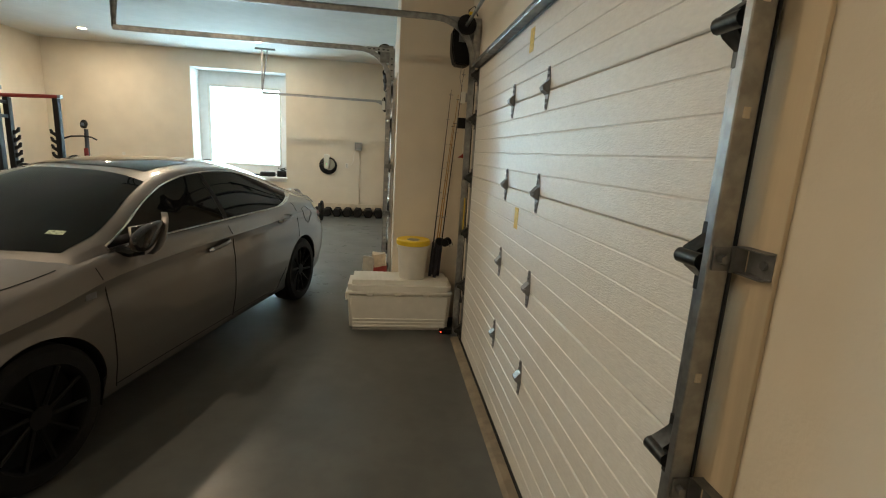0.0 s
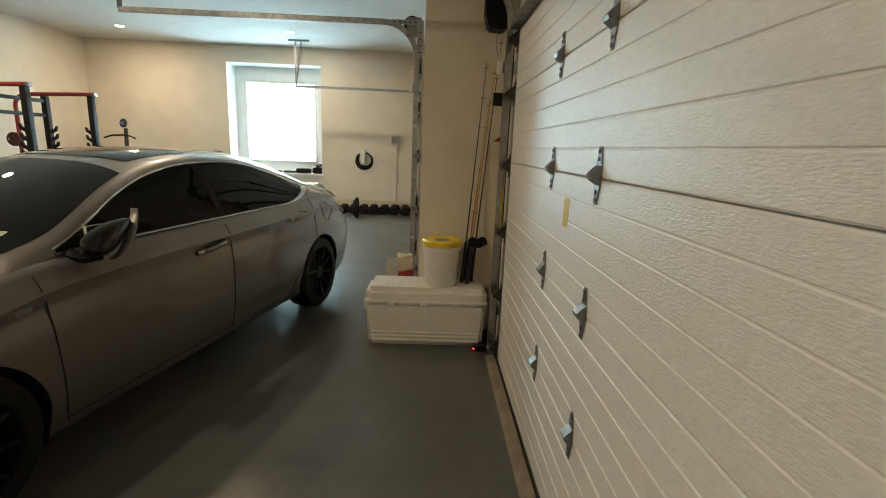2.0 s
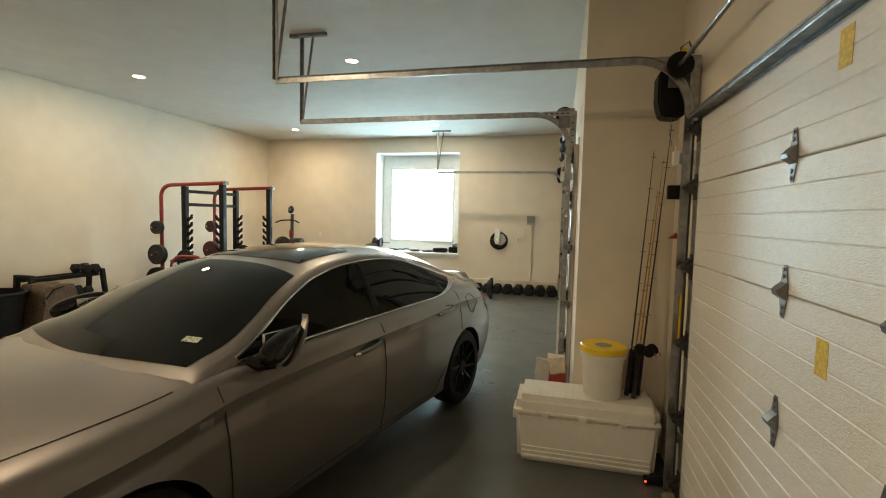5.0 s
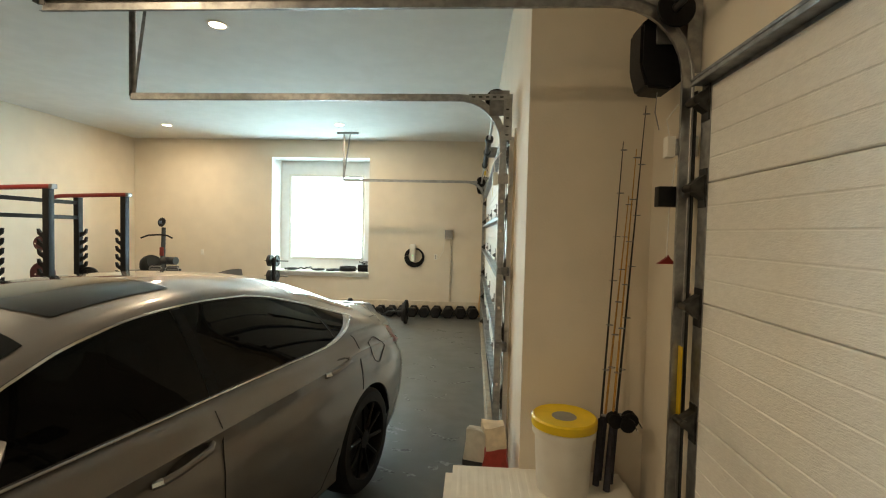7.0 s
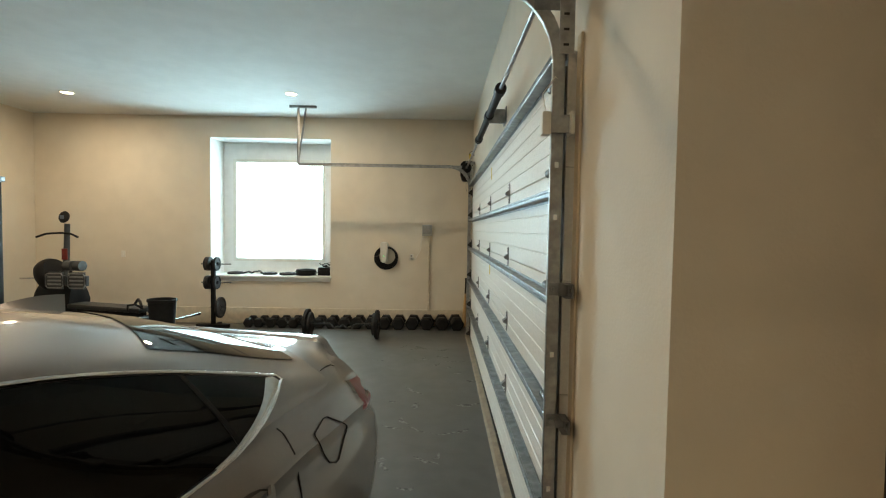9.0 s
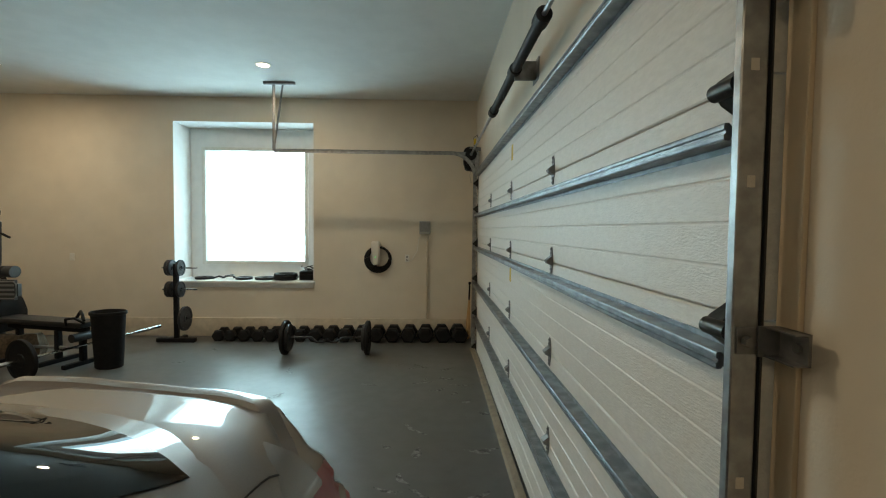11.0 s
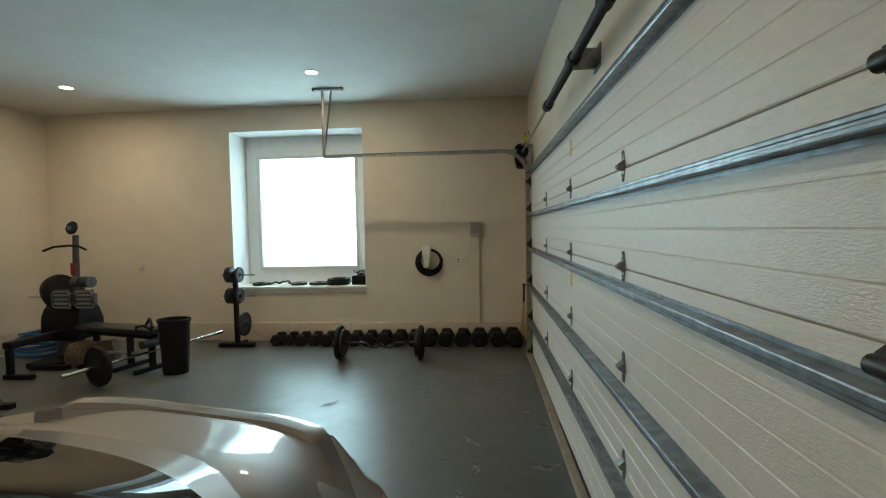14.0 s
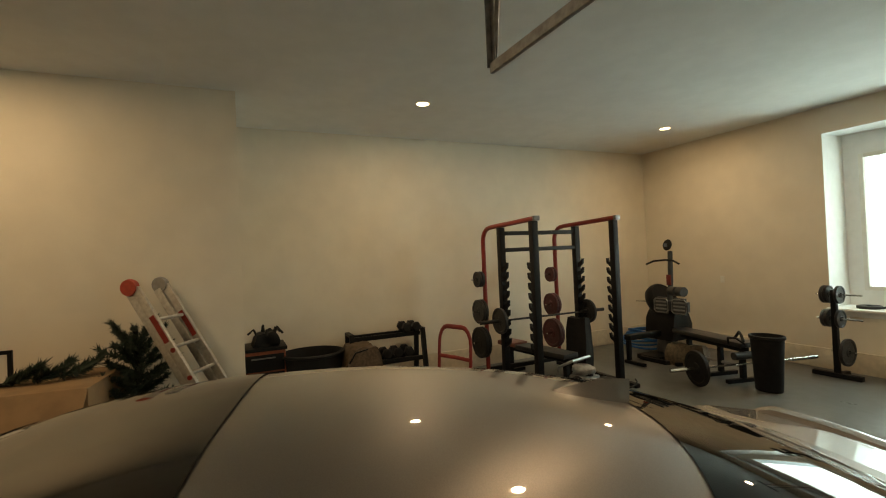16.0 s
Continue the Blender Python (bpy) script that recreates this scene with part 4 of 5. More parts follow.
build_cooler(pose(-0.125, 4.57, 0) @ Matrix.Diagonal((1.0, 0.97, 1.12, 1)))
bk = thing("bucket", pose(0.48, 4.76, 0.4365), "white plastic bucket with a yellow screw lid on the cooler", "bucket")
part("pail", lathe(B(), [(0, 0), (0.125, 0), (0.13, 0.006), (0.145, 0.29), (0.158, 0.292), (0.16, 0.325), (0.148, 0.33), (0.147, 0.34)], None, 36), WHITEP, bk, "white pail", 40)
part("lid", lathe(B(), [(0.15, 0.327), (0.163, 0.332), (0.164, 0.37), (0.155, 0.378), (0.142, 0.372), (0.0, 0.37)], None, 36), YELLOW, bk, "yellow screw-on lid", 40)
part("lid_label", lathe(B(), [(0.062, 0.3715), (0.06, 0.373), (0, 0.373)], None, 28), GREYP, bk, "pale grey round label")

ROD_O = material("amber_rod", (0.5, 0.26, 0.05), 0.35, vary=0.1)
CORK = material("dark_foam_grip", (0.03, 0.03, 0.045), 0.8, vary=0.2)


def fishing_rod(p, q, mat, reel, label):
    """Rod from its butt p to its tip q."""
    p, q = Vector(p), Vector(q)
    rod = thing("fishing_rod", Matrix.Translation(p), label, "fishing rod", "fishing rods in the corner")
    d = q - p
    u = d.normalized()
    part("blank", cyl(B(), u * 0.1, d, 0.0075, 8, 0.0022), mat, rod)
    part("grip", cyl(B(), (0, 0, 0), u * 0.34, 0.017, 10, 0.014), CORK, rod, "dark foam grip")
    for k in range(6):
        c = u * (0.6 + (d.length - 0.65) * k / 5)
        part("line_guide", tube(B(), [c + Vector((0.018 * math.cos(a) - 0.0, -0.02 + 0.012 * math.sin(a), 0)) for a in [2 * math.pi * j / 10 for j in range(10)]], 0.002, 4, True), ZINCD, rod)
    if reel:
        c = u * 0.36
        rl = part("reel", lathe(B(), [(0, -0.03), (0.035, -0.03), (0.038, -0.02), (0.025, -0.015), (0.025, 0.015), (0.038, 0.02), (0.035, 0.03), (0, 0.03)], Matrix.Translation(c + Vector((0.05, -0.06, 0))) @ pose(0, 0, 0, 90, 20, 0), 18), BLACK, rod, "black spinning reel")
        part("reel_foot", tube(B(), [c, c + Vector((0.03, -0.035, 0.01)), c + Vector((0.05, -0.06, 0))], 0.008, 6), ZINCD, rl)
        part("crank", tube(B(), [c + Vector((0.05, -0.06, 0)), c + Vector((0.09, -0.07, -0.01)), c + Vector((0.1, -0.1, -0.03))], 0.005, 6), CHROME, rl)


fishing_rod((0.66, 4.8, 0.4375), (0.79, 4.967, 2.24), SEAL, True, "black fishing rod with a spinning reel leaning in the corner")
fishing_rod((0.7, 4.75, 0.4375), (0.86, 4.965, 2.2), ROD_O, True, "amber fishing rod with a spinning reel leaning in the corner")
fishing_rod((0.74, 4.83, 0.4375), (0.9, 4.96, 2.43), SEAL, True, "long black fishing rod leaning in the corner")
fishing_rod((0.69, 4.86, 0.4375), (0.83, 4.968, 1.95), ROD_O, False, "short amber fishing rod leaning in the corner")

SACK = material("printed_sack", (0.62, 0.52, 0.38), 0.6, vary=0.1, grain=15, bump=0.3, bump_scale=25)
SACKW = material("white_sack_paper", (0.5, 0.48, 0.42), 0.65, vary=0.1, grain=12, bump=0.3, bump_scale=25)
SACKR = material("sack_red_print", (0.35, 0.04, 0.03), 0.55, vary=0.1)


def soft_box(bm, x0, x1, y0, y1, z0, z1, amp, seed, bevel=0.03, cuts=5):
    """A box with creased, uneven sides."""
    tmp = bx(B(), x0, x1, y0, y1, z0, z1)
    bmesh.ops.subdivide_edges(tmp, edges=tmp.edges[:], cuts=cuts, use_grid_fill=True)
    c = Vector(((x0 + x1) / 2, (y0 + y1) / 2, (z0 + z1) / 2))
    for v in tmp.verts:
        h = (v.co.z - z0) / (z1 - z0)
        n = noise.noise_vector(v.co * 7 + Vector((seed, seed, 0)))
        k = amp * (1 if h > 0.03 else 0)
        v.co.x = c.x + (v.co.x - c.x) * (1 - 0.12 * abs(2 * h - 1) ** 3) + n.x * k
        v.co.y = c.y + (v.co.y - c.y) * (1 - 0.45 * h ** 3) + n.y * k
        v.co.z += n.z * k * (1 if h > 0.8 else 0)
    me = bpy.data.meshes.new("tmp")
    tmp.to_mesh(me)
    tmp.free()
    bm.from_mesh(me)
    bpy.data.meshes.remove(me)
    return bm


def band_of(bm, z0, z1, lift=0.003):
    """Keep a height band of a creased box, a little proud of it."""
    bm.normal_update()
    bmesh.ops.delete(bm, geom=[f for f in bm.faces if not z0 < f.calc_center_median().z < z1], context="FACES")
    for v in bm.verts:
        v.co += v.normal * lift
    return bm


sk = thing("feed_sack", pose(0.11, 5.12, 0, 0, -3, 4), "open tan and red printed feed sack standing by the pillar", "sack")
part("sack", soft_box(B(), 0.0, 0.15, 0.0, 0.2, 0.0, 0.62, 0.03, 3, cuts=9), SACK, sk, "crumpled tan printed paper", 60)
part("print_band", band_of(soft_box(B(), 0.0, 0.15, 0.0, 0.2, 0.0, 0.62, 0.03, 3, cuts=9), 0.28, 0.47), SACKR, sk, "dark red printed band", 60)
sk2 = thing("feed_sack", pose(0.04, 5.24, 0, 0, 3, -6), "white paper sack with a black printed band beside the pillar", "sack")
part("sack", soft_box(B(), -0.08, 0.06, -0.08, 0.1, 0.0, 0.57, 0.03, 9, cuts=9), SACKW, sk2, "crumpled white paper", 60)
part("print_band", band_of(soft_box(B(), -0.08, 0.06, -0.08, 0.1, 0.0, 0.57, 0.03, 9, cuts=9), 0.24, 0.4), SEAL, sk2, "black printed band", 60)


# ---- end wall ----
GREENLED = glow("green_led", (0.1, 1.0, 0.25), 3.0)
ev = thing("car_charger", pose(-1.24, FAR, 1.29), "white wall-mounted car charger with a coiled black cable", "car charger")
bm = bx(B(), -0.075, 0.075, -0.11, 0.0, -0.18, 0.18)
for v in bm.verts:
    if v.co.z < 0:
        v.co.x *= 0.82
    if v.co.y < -0.05:
        v.co.x *= 0.9
bmesh.ops.bevel(bm, geom=bm.edges[:], offset=0.02, segments=3, affect="EDGES")
part("case", bm, WHITEP, ev, "white rounded case", 50)
part("light_bar", bx(B(), -0.004, 0.004, -0.1135, -0.11, -0.07, -0.045), GREENLED, ev, "green status light", 0)
for k in range(5):
    r, dx, dz, dy = 0.2 - 0.012 * k, 0.03 + 0.006 * k, -0.1 + 0.008 * k, -0.016 - 0.012 * k
    part("cable_loop", tube(B(), [(dx + r * math.cos(a), dy, dz + r * 0.98 * math.sin(a)) for a in [2 * math.pi * j / 36 for j in range(36)]], 0.0125, 8, True), RUBBER, ev, "coiled black cable")
part("cable_tail", tube(B(), [(0.0, -0.06, -0.17), (0.02, -0.07, -0.24), (0.08, -0.07, -0.27), (0.15, -0.06, -0.2)], 0.012, 8), RUBBER, ev)
jb = thing("junction_box", pose(-0.495, FAR, 1.68), "grey electrical junction box with conduit and cord", "junction box")
part("box", bx(B(), -0.085, 0.085, -0.085, 0, -0.095, 0.1, 0.008), material("grey_box", (0.4, 0.4, 0.38), 0.5, vary=0.05), jb, "grey metal box")
part("cover", bx(B(), -0.075, 0.075, -0.092, -0.085, -0.06, 0.09, 0.004), GREYP, jb)
part("conduit", cyl(B(), (0.04, -0.018, -0.095), (0.04, -0.018, -1.41), 0.016, 10), CURB, jb, "painted conduit down to the curb")
part("cord", tube(B(), [(-0.06, -0.03, -0.095), (-0.1, -0.03, -0.2), (-0.11, -0.05, -0.34), (-0.2, -0.04, -0.5), (-0.27, -0.035, -0.49)], 0.006, 6), WHITEP, jb)
for x, z in ((-0.765, 1.21), (-5.81, 1.19)):
    ou = thing("wall_outlet", pose(x, FAR, z), "white wall outlet plate on the end wall", "outlet", "wall outlets")
    part("plate", bx(B(), -0.035, 0.035, -0.008, 0, -0.057, 0.057, 0.003), WHITEP, ou)
    for dz in (-0.022, 0.022):
        part("socket", bx(B(), -0.014, 0.014, -0.011, -0.008, dz - 0.013, dz + 0.013, 0.002), GREYP if x > -1 else WHITEP, ou)


# ---- weights ----
def hex_head(bm, c, r, length, axis):
    n = 6
    m = Matrix.Translation(c) @ (pose(0, 0, 0, 90, 0, 0) if axis == "y" else pose(0, 0, 0, 0, 90, 0))
    lathe(bm, [(0, -length / 2), (r * 0.72, -length / 2), (r * 0.97, -length * 0.36), (r, 0), (r * 0.97, length * 0.36), (r * 0.72, length / 2), (0, length / 2)], m @ pose(0, 0, 0, 0, 0, 0 if axis == "y" else 30), n)
    return bm


def dumbbell_meshes(r):
    L = r * 1.15
    z = r * math.cos(radians(30))
    heads = [mesh("head", hex_head(B(), Vector((0, s * (0.06 + L / 2), z)), r, L, "y"), RUBBER, 25) for s in (-1, 1)]
    return heads, mesh("handle", cyl(B(), (0, -0.065, z), (0, 0.065, z), 0.016, 10), CHROME)


x, k = 0.03, 0
while x > -3.62:
    r = 0.125 - 0.058 * (k / 26)
    heads, bar = dumbbell_meshes(r)
    db = thing("dumbbell", pose(x, 11.83, 0, 0, 0, random.uniform(-5, 5)), "black rubber hex dumbbell on the floor by the wall", "dumbbell", "dumbbells along the wall")
    for h in heads:
        part("head", h, None, db, "black hexagonal rubber head")
    part("handle", bar, None, db, "chrome handle")
    x -= 2 * r + 0.004 if k > 0 else 2 * r
    k += 1


def plate_mesh(name, r, t, mat=None):
    """A weight plate about z, its middle at the origin."""
    prof = [(0.026, -t / 2), (r * 0.3, -t / 2), (r * 0.33, -t * 0.3), (r * 0.78, -t * 0.3), (r * 0.83, -t / 2), (r * 0.98, -t / 2), (r, -t * 0.35), (r, t * 0.35), (r * 0.98, t / 2), (r * 0.83, t / 2), (r * 0.78, t * 0.3), (r * 0.33, t * 0.3), (r * 0.3, t / 2), (0.026, t / 2), (0.026, -t / 2)]
    return mesh(name, lathe(B(), prof, None, 32), mat or IRON, 30)


def put(ob, m):
    ob.matrix_basis = m
    return ob


BIG, MID, SMALL = plate_mesh("plate", 0.225, 0.045, RUBBER), plate_mesh("plate", 0.175, 0.04), plate_mesh("plate", 0.115, 0.035)
# curl bar on the floor
cb = thing("curl_bar", pose(-0.02, 11.0, 0.225), "cranked curl bar with black plates at both ends, on the floor", "barbell")
pts = [(-2.3, 0, 0), (-2.0, 0, 0), (-1.93, 0, 0.0), (-1.86, -0.04, -0.05), (-1.78, -0.02, -0.055), (-1.73, 0.02, -0.02), (-1.68, -0.02, -0.055), (-1.6, -0.04, -0.05), (-1.53, 0, 0), (-1.46, 0, 0), (-1.17, 0, 0)]
part("bar", tube(B(), pts, 0.014, 10), IRON, cb, "dark cranked bar", 50)
for x in (-2.27, -1.2):
    put(part("plate", BIG, None, cb, "black weight plate"), pose(x, 0, 0, 0, 90, 0))
    put(part("plate", MID, None, cb, "black weight plate"), pose(x + (0.045 if x < -2 else -0.045), 0, 0, 0, 90, 0))
    part("collar", cyl(B(), (x + (0.03 if x < -2 else -0.03), 0, 0), (x + (0.06 if x < -2 else -0.06), 0, 0), 0.03, 12), ZINCD, cb)
for x0, x1 in ((-2.32, -2.15), (-1.32, -1.15)):
    part("sleeve", cyl(B(), (x0, 0, 0), (x1, 0, 0), 0.024, 12), IRON, cb)

# long barbell on the floor
lb = thing("barbell", look((-4.72, 9.92, 0.225), (-4.2, 11.5, 0.26)), "long chrome barbell lying on the floor with a black plate", "barbell")
part("bar", cyl(B(), (0, 0, 0.1), (0, 0, -1.35), 0.014, 10), CHROME, lb)
part("sleeve", cyl(B(), (0, 0, 0.38), (0, 0, 0.0), 0.025, 12), CHROME, lb)
part("sleeve", cyl(B(), (0, 0, -1.3), (0, 0, -1.66), 0.025, 12), CHROME, lb)
put(part("plate", BIG, None, lb), pose(0, 0, 0.02))
part("collar", cyl(B(), (0, 0, -0.03), (0, 0, 0.0), 0.035, 12), ZINCD, lb)

# plate tree by the window
pt = thing("plate_tree", pose(-4.05, 11.66, 0), "black steel plate tree holding weight plates below the window", "plate rack")
part("base", bx(B(), -0.27, 0.27, -0.06, 0.02, 0.0, 0.06, 0.006), BLACK, pt)
part("base_cross", bx(B(), -0.03, 0.03, 0.02, 0.24, 0.0, 0.05, 0.006), BLACK, pt)
part("post", bx(B(), -0.03, 0.03, -0.04, 0.02, 0.06, 1.13, 0.005), BLACK, pt)
for z, plates in ((1.07, [(SMALL, -0.06), (SMALL, -0.1), (SMALL, 0.06)]), (0.76, [(SMALL, -0.06), (SMALL, -0.1), (SMALL, 0.06)])):
    part("peg", cyl(B(), (-0.2, -0.01, z), (0.3, -0.01, z), 0.0125, 10), CHROME, pt, "chrome peg")
    for me, x in plates:
        put(part("plate", me, None, pt), pose(x, -0.01, z, 0, 90, 0))
part("peg", cyl(B(), (-0.05, -0.01, 0.34), (0.22, -0.01, 0.34), 0.0125, 10), CHROME, pt)
put(part("plate", MID, None, pt), pose(0.12, -0.01, 0.34, 0, 90, 0))

# window sill
SZ = 0.8545
for x, y, me, s in ((-3.92, 12.2, SMALL, 1.15), (-3.3, 12.19, SMALL, 1.1), (-2.98, 12.2, SMALL, 1.3)):
    wp = thing("weight_plate", pose(x, y, SZ + 0.0176), "small black weight plate lying on the window sill", "weight plate", "plates on the sill")
    put(part("plate", me, None, wp), Matrix.Diagonal((s, s, 1, 1)))
wp = thing("ankle_weight", pose(-2.66, 12.2, SZ), "round black stacked ankle weights on the window sill", "weight")
part("roll", lathe(B(), [(0, 0), (0.17, 0), (0.18, 0.02), (0.175, 0.09), (0.16, 0.1), (0.12, 0.095), (0.1, 0.06), (0, 0.06)], None, 28), RUBBER, wp)
part("roll_ridge", tube(B(), [(0.179 * math.cos(a), 0.179 * math.sin(a), 0.055) for a in [2 * math.pi * j / 28 for j in range(28)]], 0.006, 5, True), RUBBER, wp)
st = thing("lifting_strap", pose(-3.62, 12.18, SZ), "crumpled black lifting strap on the window sill", "strap")
part("strap", tube(B(), [(-0.16, 0, 0.014), (-0.08, 0.05, 0.04), (0.0, 0.02, 0.02), (0.06, -0.03, 0.05), (0.14, 0.03, 0.055), (0.18, 0.0, 0.02)], 0.014, 6, flat=2.2), RUBBER, st)
part("buckle", bx(B(), 0.12, 0.16, -0.02, 0.03, 0.05, 0.075, 0.004), ZINCD, st)
st = thing("lifting_strap", pose(-2.42, 12.16, SZ), "folded grey lifting strap on the window sill", "strap")
part("strap", tube(B(), [(-0.1, 0, 0.014), (-0.03, 0.03, 0.05), (0.05, 0.0, 0.03), (0.1, 0.03, 0.014)], 0.014, 6, flat=2.0), GREYP, st)
cs = thing("battery_case", pose(-2.235, 12.2, SZ), "black plastic case topped with tangled cables on the sill", "case")
part("case", bx(B(), -0.19, 0.19, -0.1, 0.1, 0.0, 0.14, 0.012), BLACK, cs)
part("case_rib", bx(B(), -0.18, 0.18, -0.106, -0.1, 0.05, 0.09, 0.002), BLACK, cs)
for k in range(5):
    ph = k * 1.3
    part("cable", tube(B(), [((0.1 + 0.02 * k) * math.cos(a + ph), 0.06 * math.sin(a + ph), 0.15 + 0.012 * k + 0.02 * math.sin(3 * a)) for a in [2 * math.pi * j / 20 for j in range(16)]], 0.006, 5), RUBBER, cs)

# bat in the corner
BATW = material("ash_wood", (0.5, 0.32, 0.15), 0.45, vary=0.12, grain=8, stretch=(1, 1, 0.15))
bt = thing("baseball_bat", look((0.17, 11.93, 0.0), (0.2, 11.99, 0.95)) , "wooden baseball bat standing in the corner", "bat")
part("barrel", lathe(B(), [(0, 0), (0.028, -0.005), (0.033, -0.03), (0.033, -0.25), (0.022, -0.45), (0.013, -0.6)], None, 16), BATW, bt)
part("grip", lathe(B(), [(0.0135, -0.58), (0.013, -0.83), (0.024, -0.845), (0.02, -0.86), (0, -0.865)], None, 16), BLACK, bt)


# ---- power rack ----
def catch_mesh(x, s):
    return mesh("bar_catch", prism(B(), [(x, 0.0), (x + s * 0.055, 0.012), (x + s * 0.088, 0.062), (x + s * 0.105, 0.058), (x + s * 0.095, -0.01), (x, -0.075)], -0.016, 0.016, "y"), BLACK, 20)


DARKRED = material("dark_red_rubber", (0.07, 0.012, 0.014), 0.55, vary=0.15, grain=20)
RED_PLATES = {me.name: plate_mesh("red_plate", r, t, DARKRED) for me, r, t in ((BIG, 0.225, 0.045), (MID, 0.175, 0.04), (SMALL, 0.115, 0.035))}
rk = thing("power_rack", pose(0.03, 0.05, ground(8.57)), "black and red steel squat rack loaded with plates", "power rack")
RX0, RX1, RX2 = -6.68, -6.18, -5.42
CATCH = {RX1: catch_mesh(RX1 + 0.042, 1), RX2: catch_mesh(RX2 - 0.042, -1)}
for y in (7.92, 9.22):
    line = [(RX0, y, 0.06), (RX0, y, 1.98)] + [(RX0 + 0.2 - 0.2 * math.cos(a), y, 1.98 + 0.2 * math.sin(a)) for a in [radians(15 * j) for j in range(1, 6)]] + [(RX0 + 0.25, y, 2.185), (RX2 + 0.04, y, 2.22)]
    part("bent_tube", tube(B(), line, 0.032, 12, up=(0, 1, 0)), RED, rk, "red bent steel tube", 50)
    part("tube_cap", bx(B(), RX2 + 0.04, RX2 + 0.09, y - 0.04, y + 0.04, 2.19, 2.25, 0.006), ZINCD, rk)
    for x, top in ((RX1, 2.16), (RX2, 2.19)):
        up = part("upright", bx(B(), x - 0.042, x + 0.042, y - 0.042, y + 0.042, 0.06, top, 0.004), BLACK, rk, "black square upright")
        for c in range(9):
            ct = part("bar_catch", CATCH[x], None, up, "black bar catch")
            ct.location = (0, y, 0.6 + 1.02 * c / 8)
    part("foot", bx(B(), RX0 - 0.05, RX2 + 0.3, y - 0.035, y + 0.035, 0.0, 0.06, 0.005), BLACK, rk)
    for z, me in ((1.44, SMALL), (0.97, MID), (0.52, BIG)):
        s = -1 if y < 8.5 else -1
        part("plate_peg", cyl(B(), (RX0, y - 0.22, z), (RX0, y + 0.02, z), 0.013, 10), CHROME, rk)
        for off in (0.07, 0.12):
            put(part("plate", me if y < 8.5 else RED_PLATES[me.name], None, rk, "" if y < 8.5 else "dark red weight plate"), pose(RX0, y - off, z, 90, 0, 0))
for z in (2.08, 1.85):
    part("crossbar", bx(B(), RX1 - 0.025, RX1 + 0.025, 7.95, 9.19, z - 0.028, z + 0.028, 0.004), BLACK, rk)
part("rear_crossbar", bx(B(), RX0 - 0.03, RX0 + 0.03, 7.92, 9.22, 0.08, 0.14, 0.004), BLACK, rk)
rb = thing("barbell", pose(-6.02, 8.57, 0.885), "barbell resting on the rack with plates on both ends", "barbell")
part("bar", cyl(B(), (0, -0.66, 0), (0, 0.66, 0), 0.014, 10), IRON, rb)
for s in (-1, 1):
    part("sleeve", cyl(B(), (0, s * 0.66, 0), (0, s * 1.05, 0), 0.025, 12), IRON, rb)
    put(part("plate", MID, None, rb), pose(0, s * 0.75, 0, 90, 0, 0))
bn = thing("weight_bench", pose(-5.95, 8.5, 0, 0, 0, 8), "black padded weight bench inside the rack", "bench")
PAD = material("black_vinyl", (0.02, 0.02, 0.021), 0.4, vary=0.1, bump=0.2, bump_scale=80)
part("seat_pad", bx(B(), -0.5, 0.45, -0.14, 0.14, 0.4, 0.47, 0.025), PAD, bn)
part("back_pad", bx(B(), -0.9, -0.52, -0.14, 0.14, 0.42, 0.49, 0.025), material("worn_red_vinyl", (0.2, 0.07, 0.05), 0.5, vary=0.1), bn, "worn reddish pad")
part("spine", bx(B(), -0.85, 0.42, -0.03, 0.03, 0.34, 0.4, 0.004), BLACK, bn)
for x in (-0.75, 0.35):
    part("leg", bx(B(), x - 0.03, x + 0.03, -0.03, 0.03, 0.05, 0.34, 0.004), BLACK, bn)
    part("foot", bx(B(), x - 0.03, x + 0.03, -0.25, 0.25, 0.0, 0.05, 0.004), BLACK, bn)
# Soft black block stands in for the bench's raised backrest.
kb = thing("bench_backrest", pose(-6.0, 9.12, 0.0, 0, 0, 20), "black padded block standing for the bench's raised backrest at the rack", "bag")
part("bag", soft_box(B(), -0.16, 0.16, -0.1, 0.1, 0.0, 0.82, 0.02, 5), RUBBER, kb, "", 60)


# ---- cardio machine and bench ----
GREYM = material("grey_machine_plastic", (0.05, 0.054, 0.058), 0.45, vary=0.08, grain=15)
SCREEN = material("console_screen", (0.12, 0.16, 0.22), 0.15, vary=0.05)
em = thing("exercise_machine", pose(-6.05, 11.0, 0), "dark grey exercise machine with flywheel, console and footplates", "exercise machine")
part("base_rail", bx(B(), -0.2, 0.2, -0.5, 0.45, 0.0, 0.07, 0.008), BLACK, em)
part("base_foot", bx(B(), -0.1, 0.4, -0.55, -0.47, 0.0, 0.06, 0.008), BLACK, em)
part("pedestal", tube(B(), [(0, -0.05, 0.07), (0.0, 0, 0.5), (0.0, 0.05, 0.85)], 0.15, 10), GREYM, em, "", 50)
part("flywheel", lathe(B(), [(0, -0.09), (0.25, -0.09), (0.275, -0.06), (0.285, 0.0), (0.275, 0.06), (0.25, 0.09), (0, 0.09)], pose(-0.1, 0.0, 0.9, 0, 60, 0), 32), BLACK, em, "black flywheel housing")
part("mast", tube(B(), [(0.02, 0.05, 0.9), (0.04, 0.06, 1.2), (0.04, 0.08, 1.7)], 0.042, 10, flat=0.8), GREYM, em, "", 50)
part("mast_panel", bx(B(), 0.0, 0.08, 0.01, 0.03, 1.15, 1.32, 0.005), RED, em, "red decal panel")
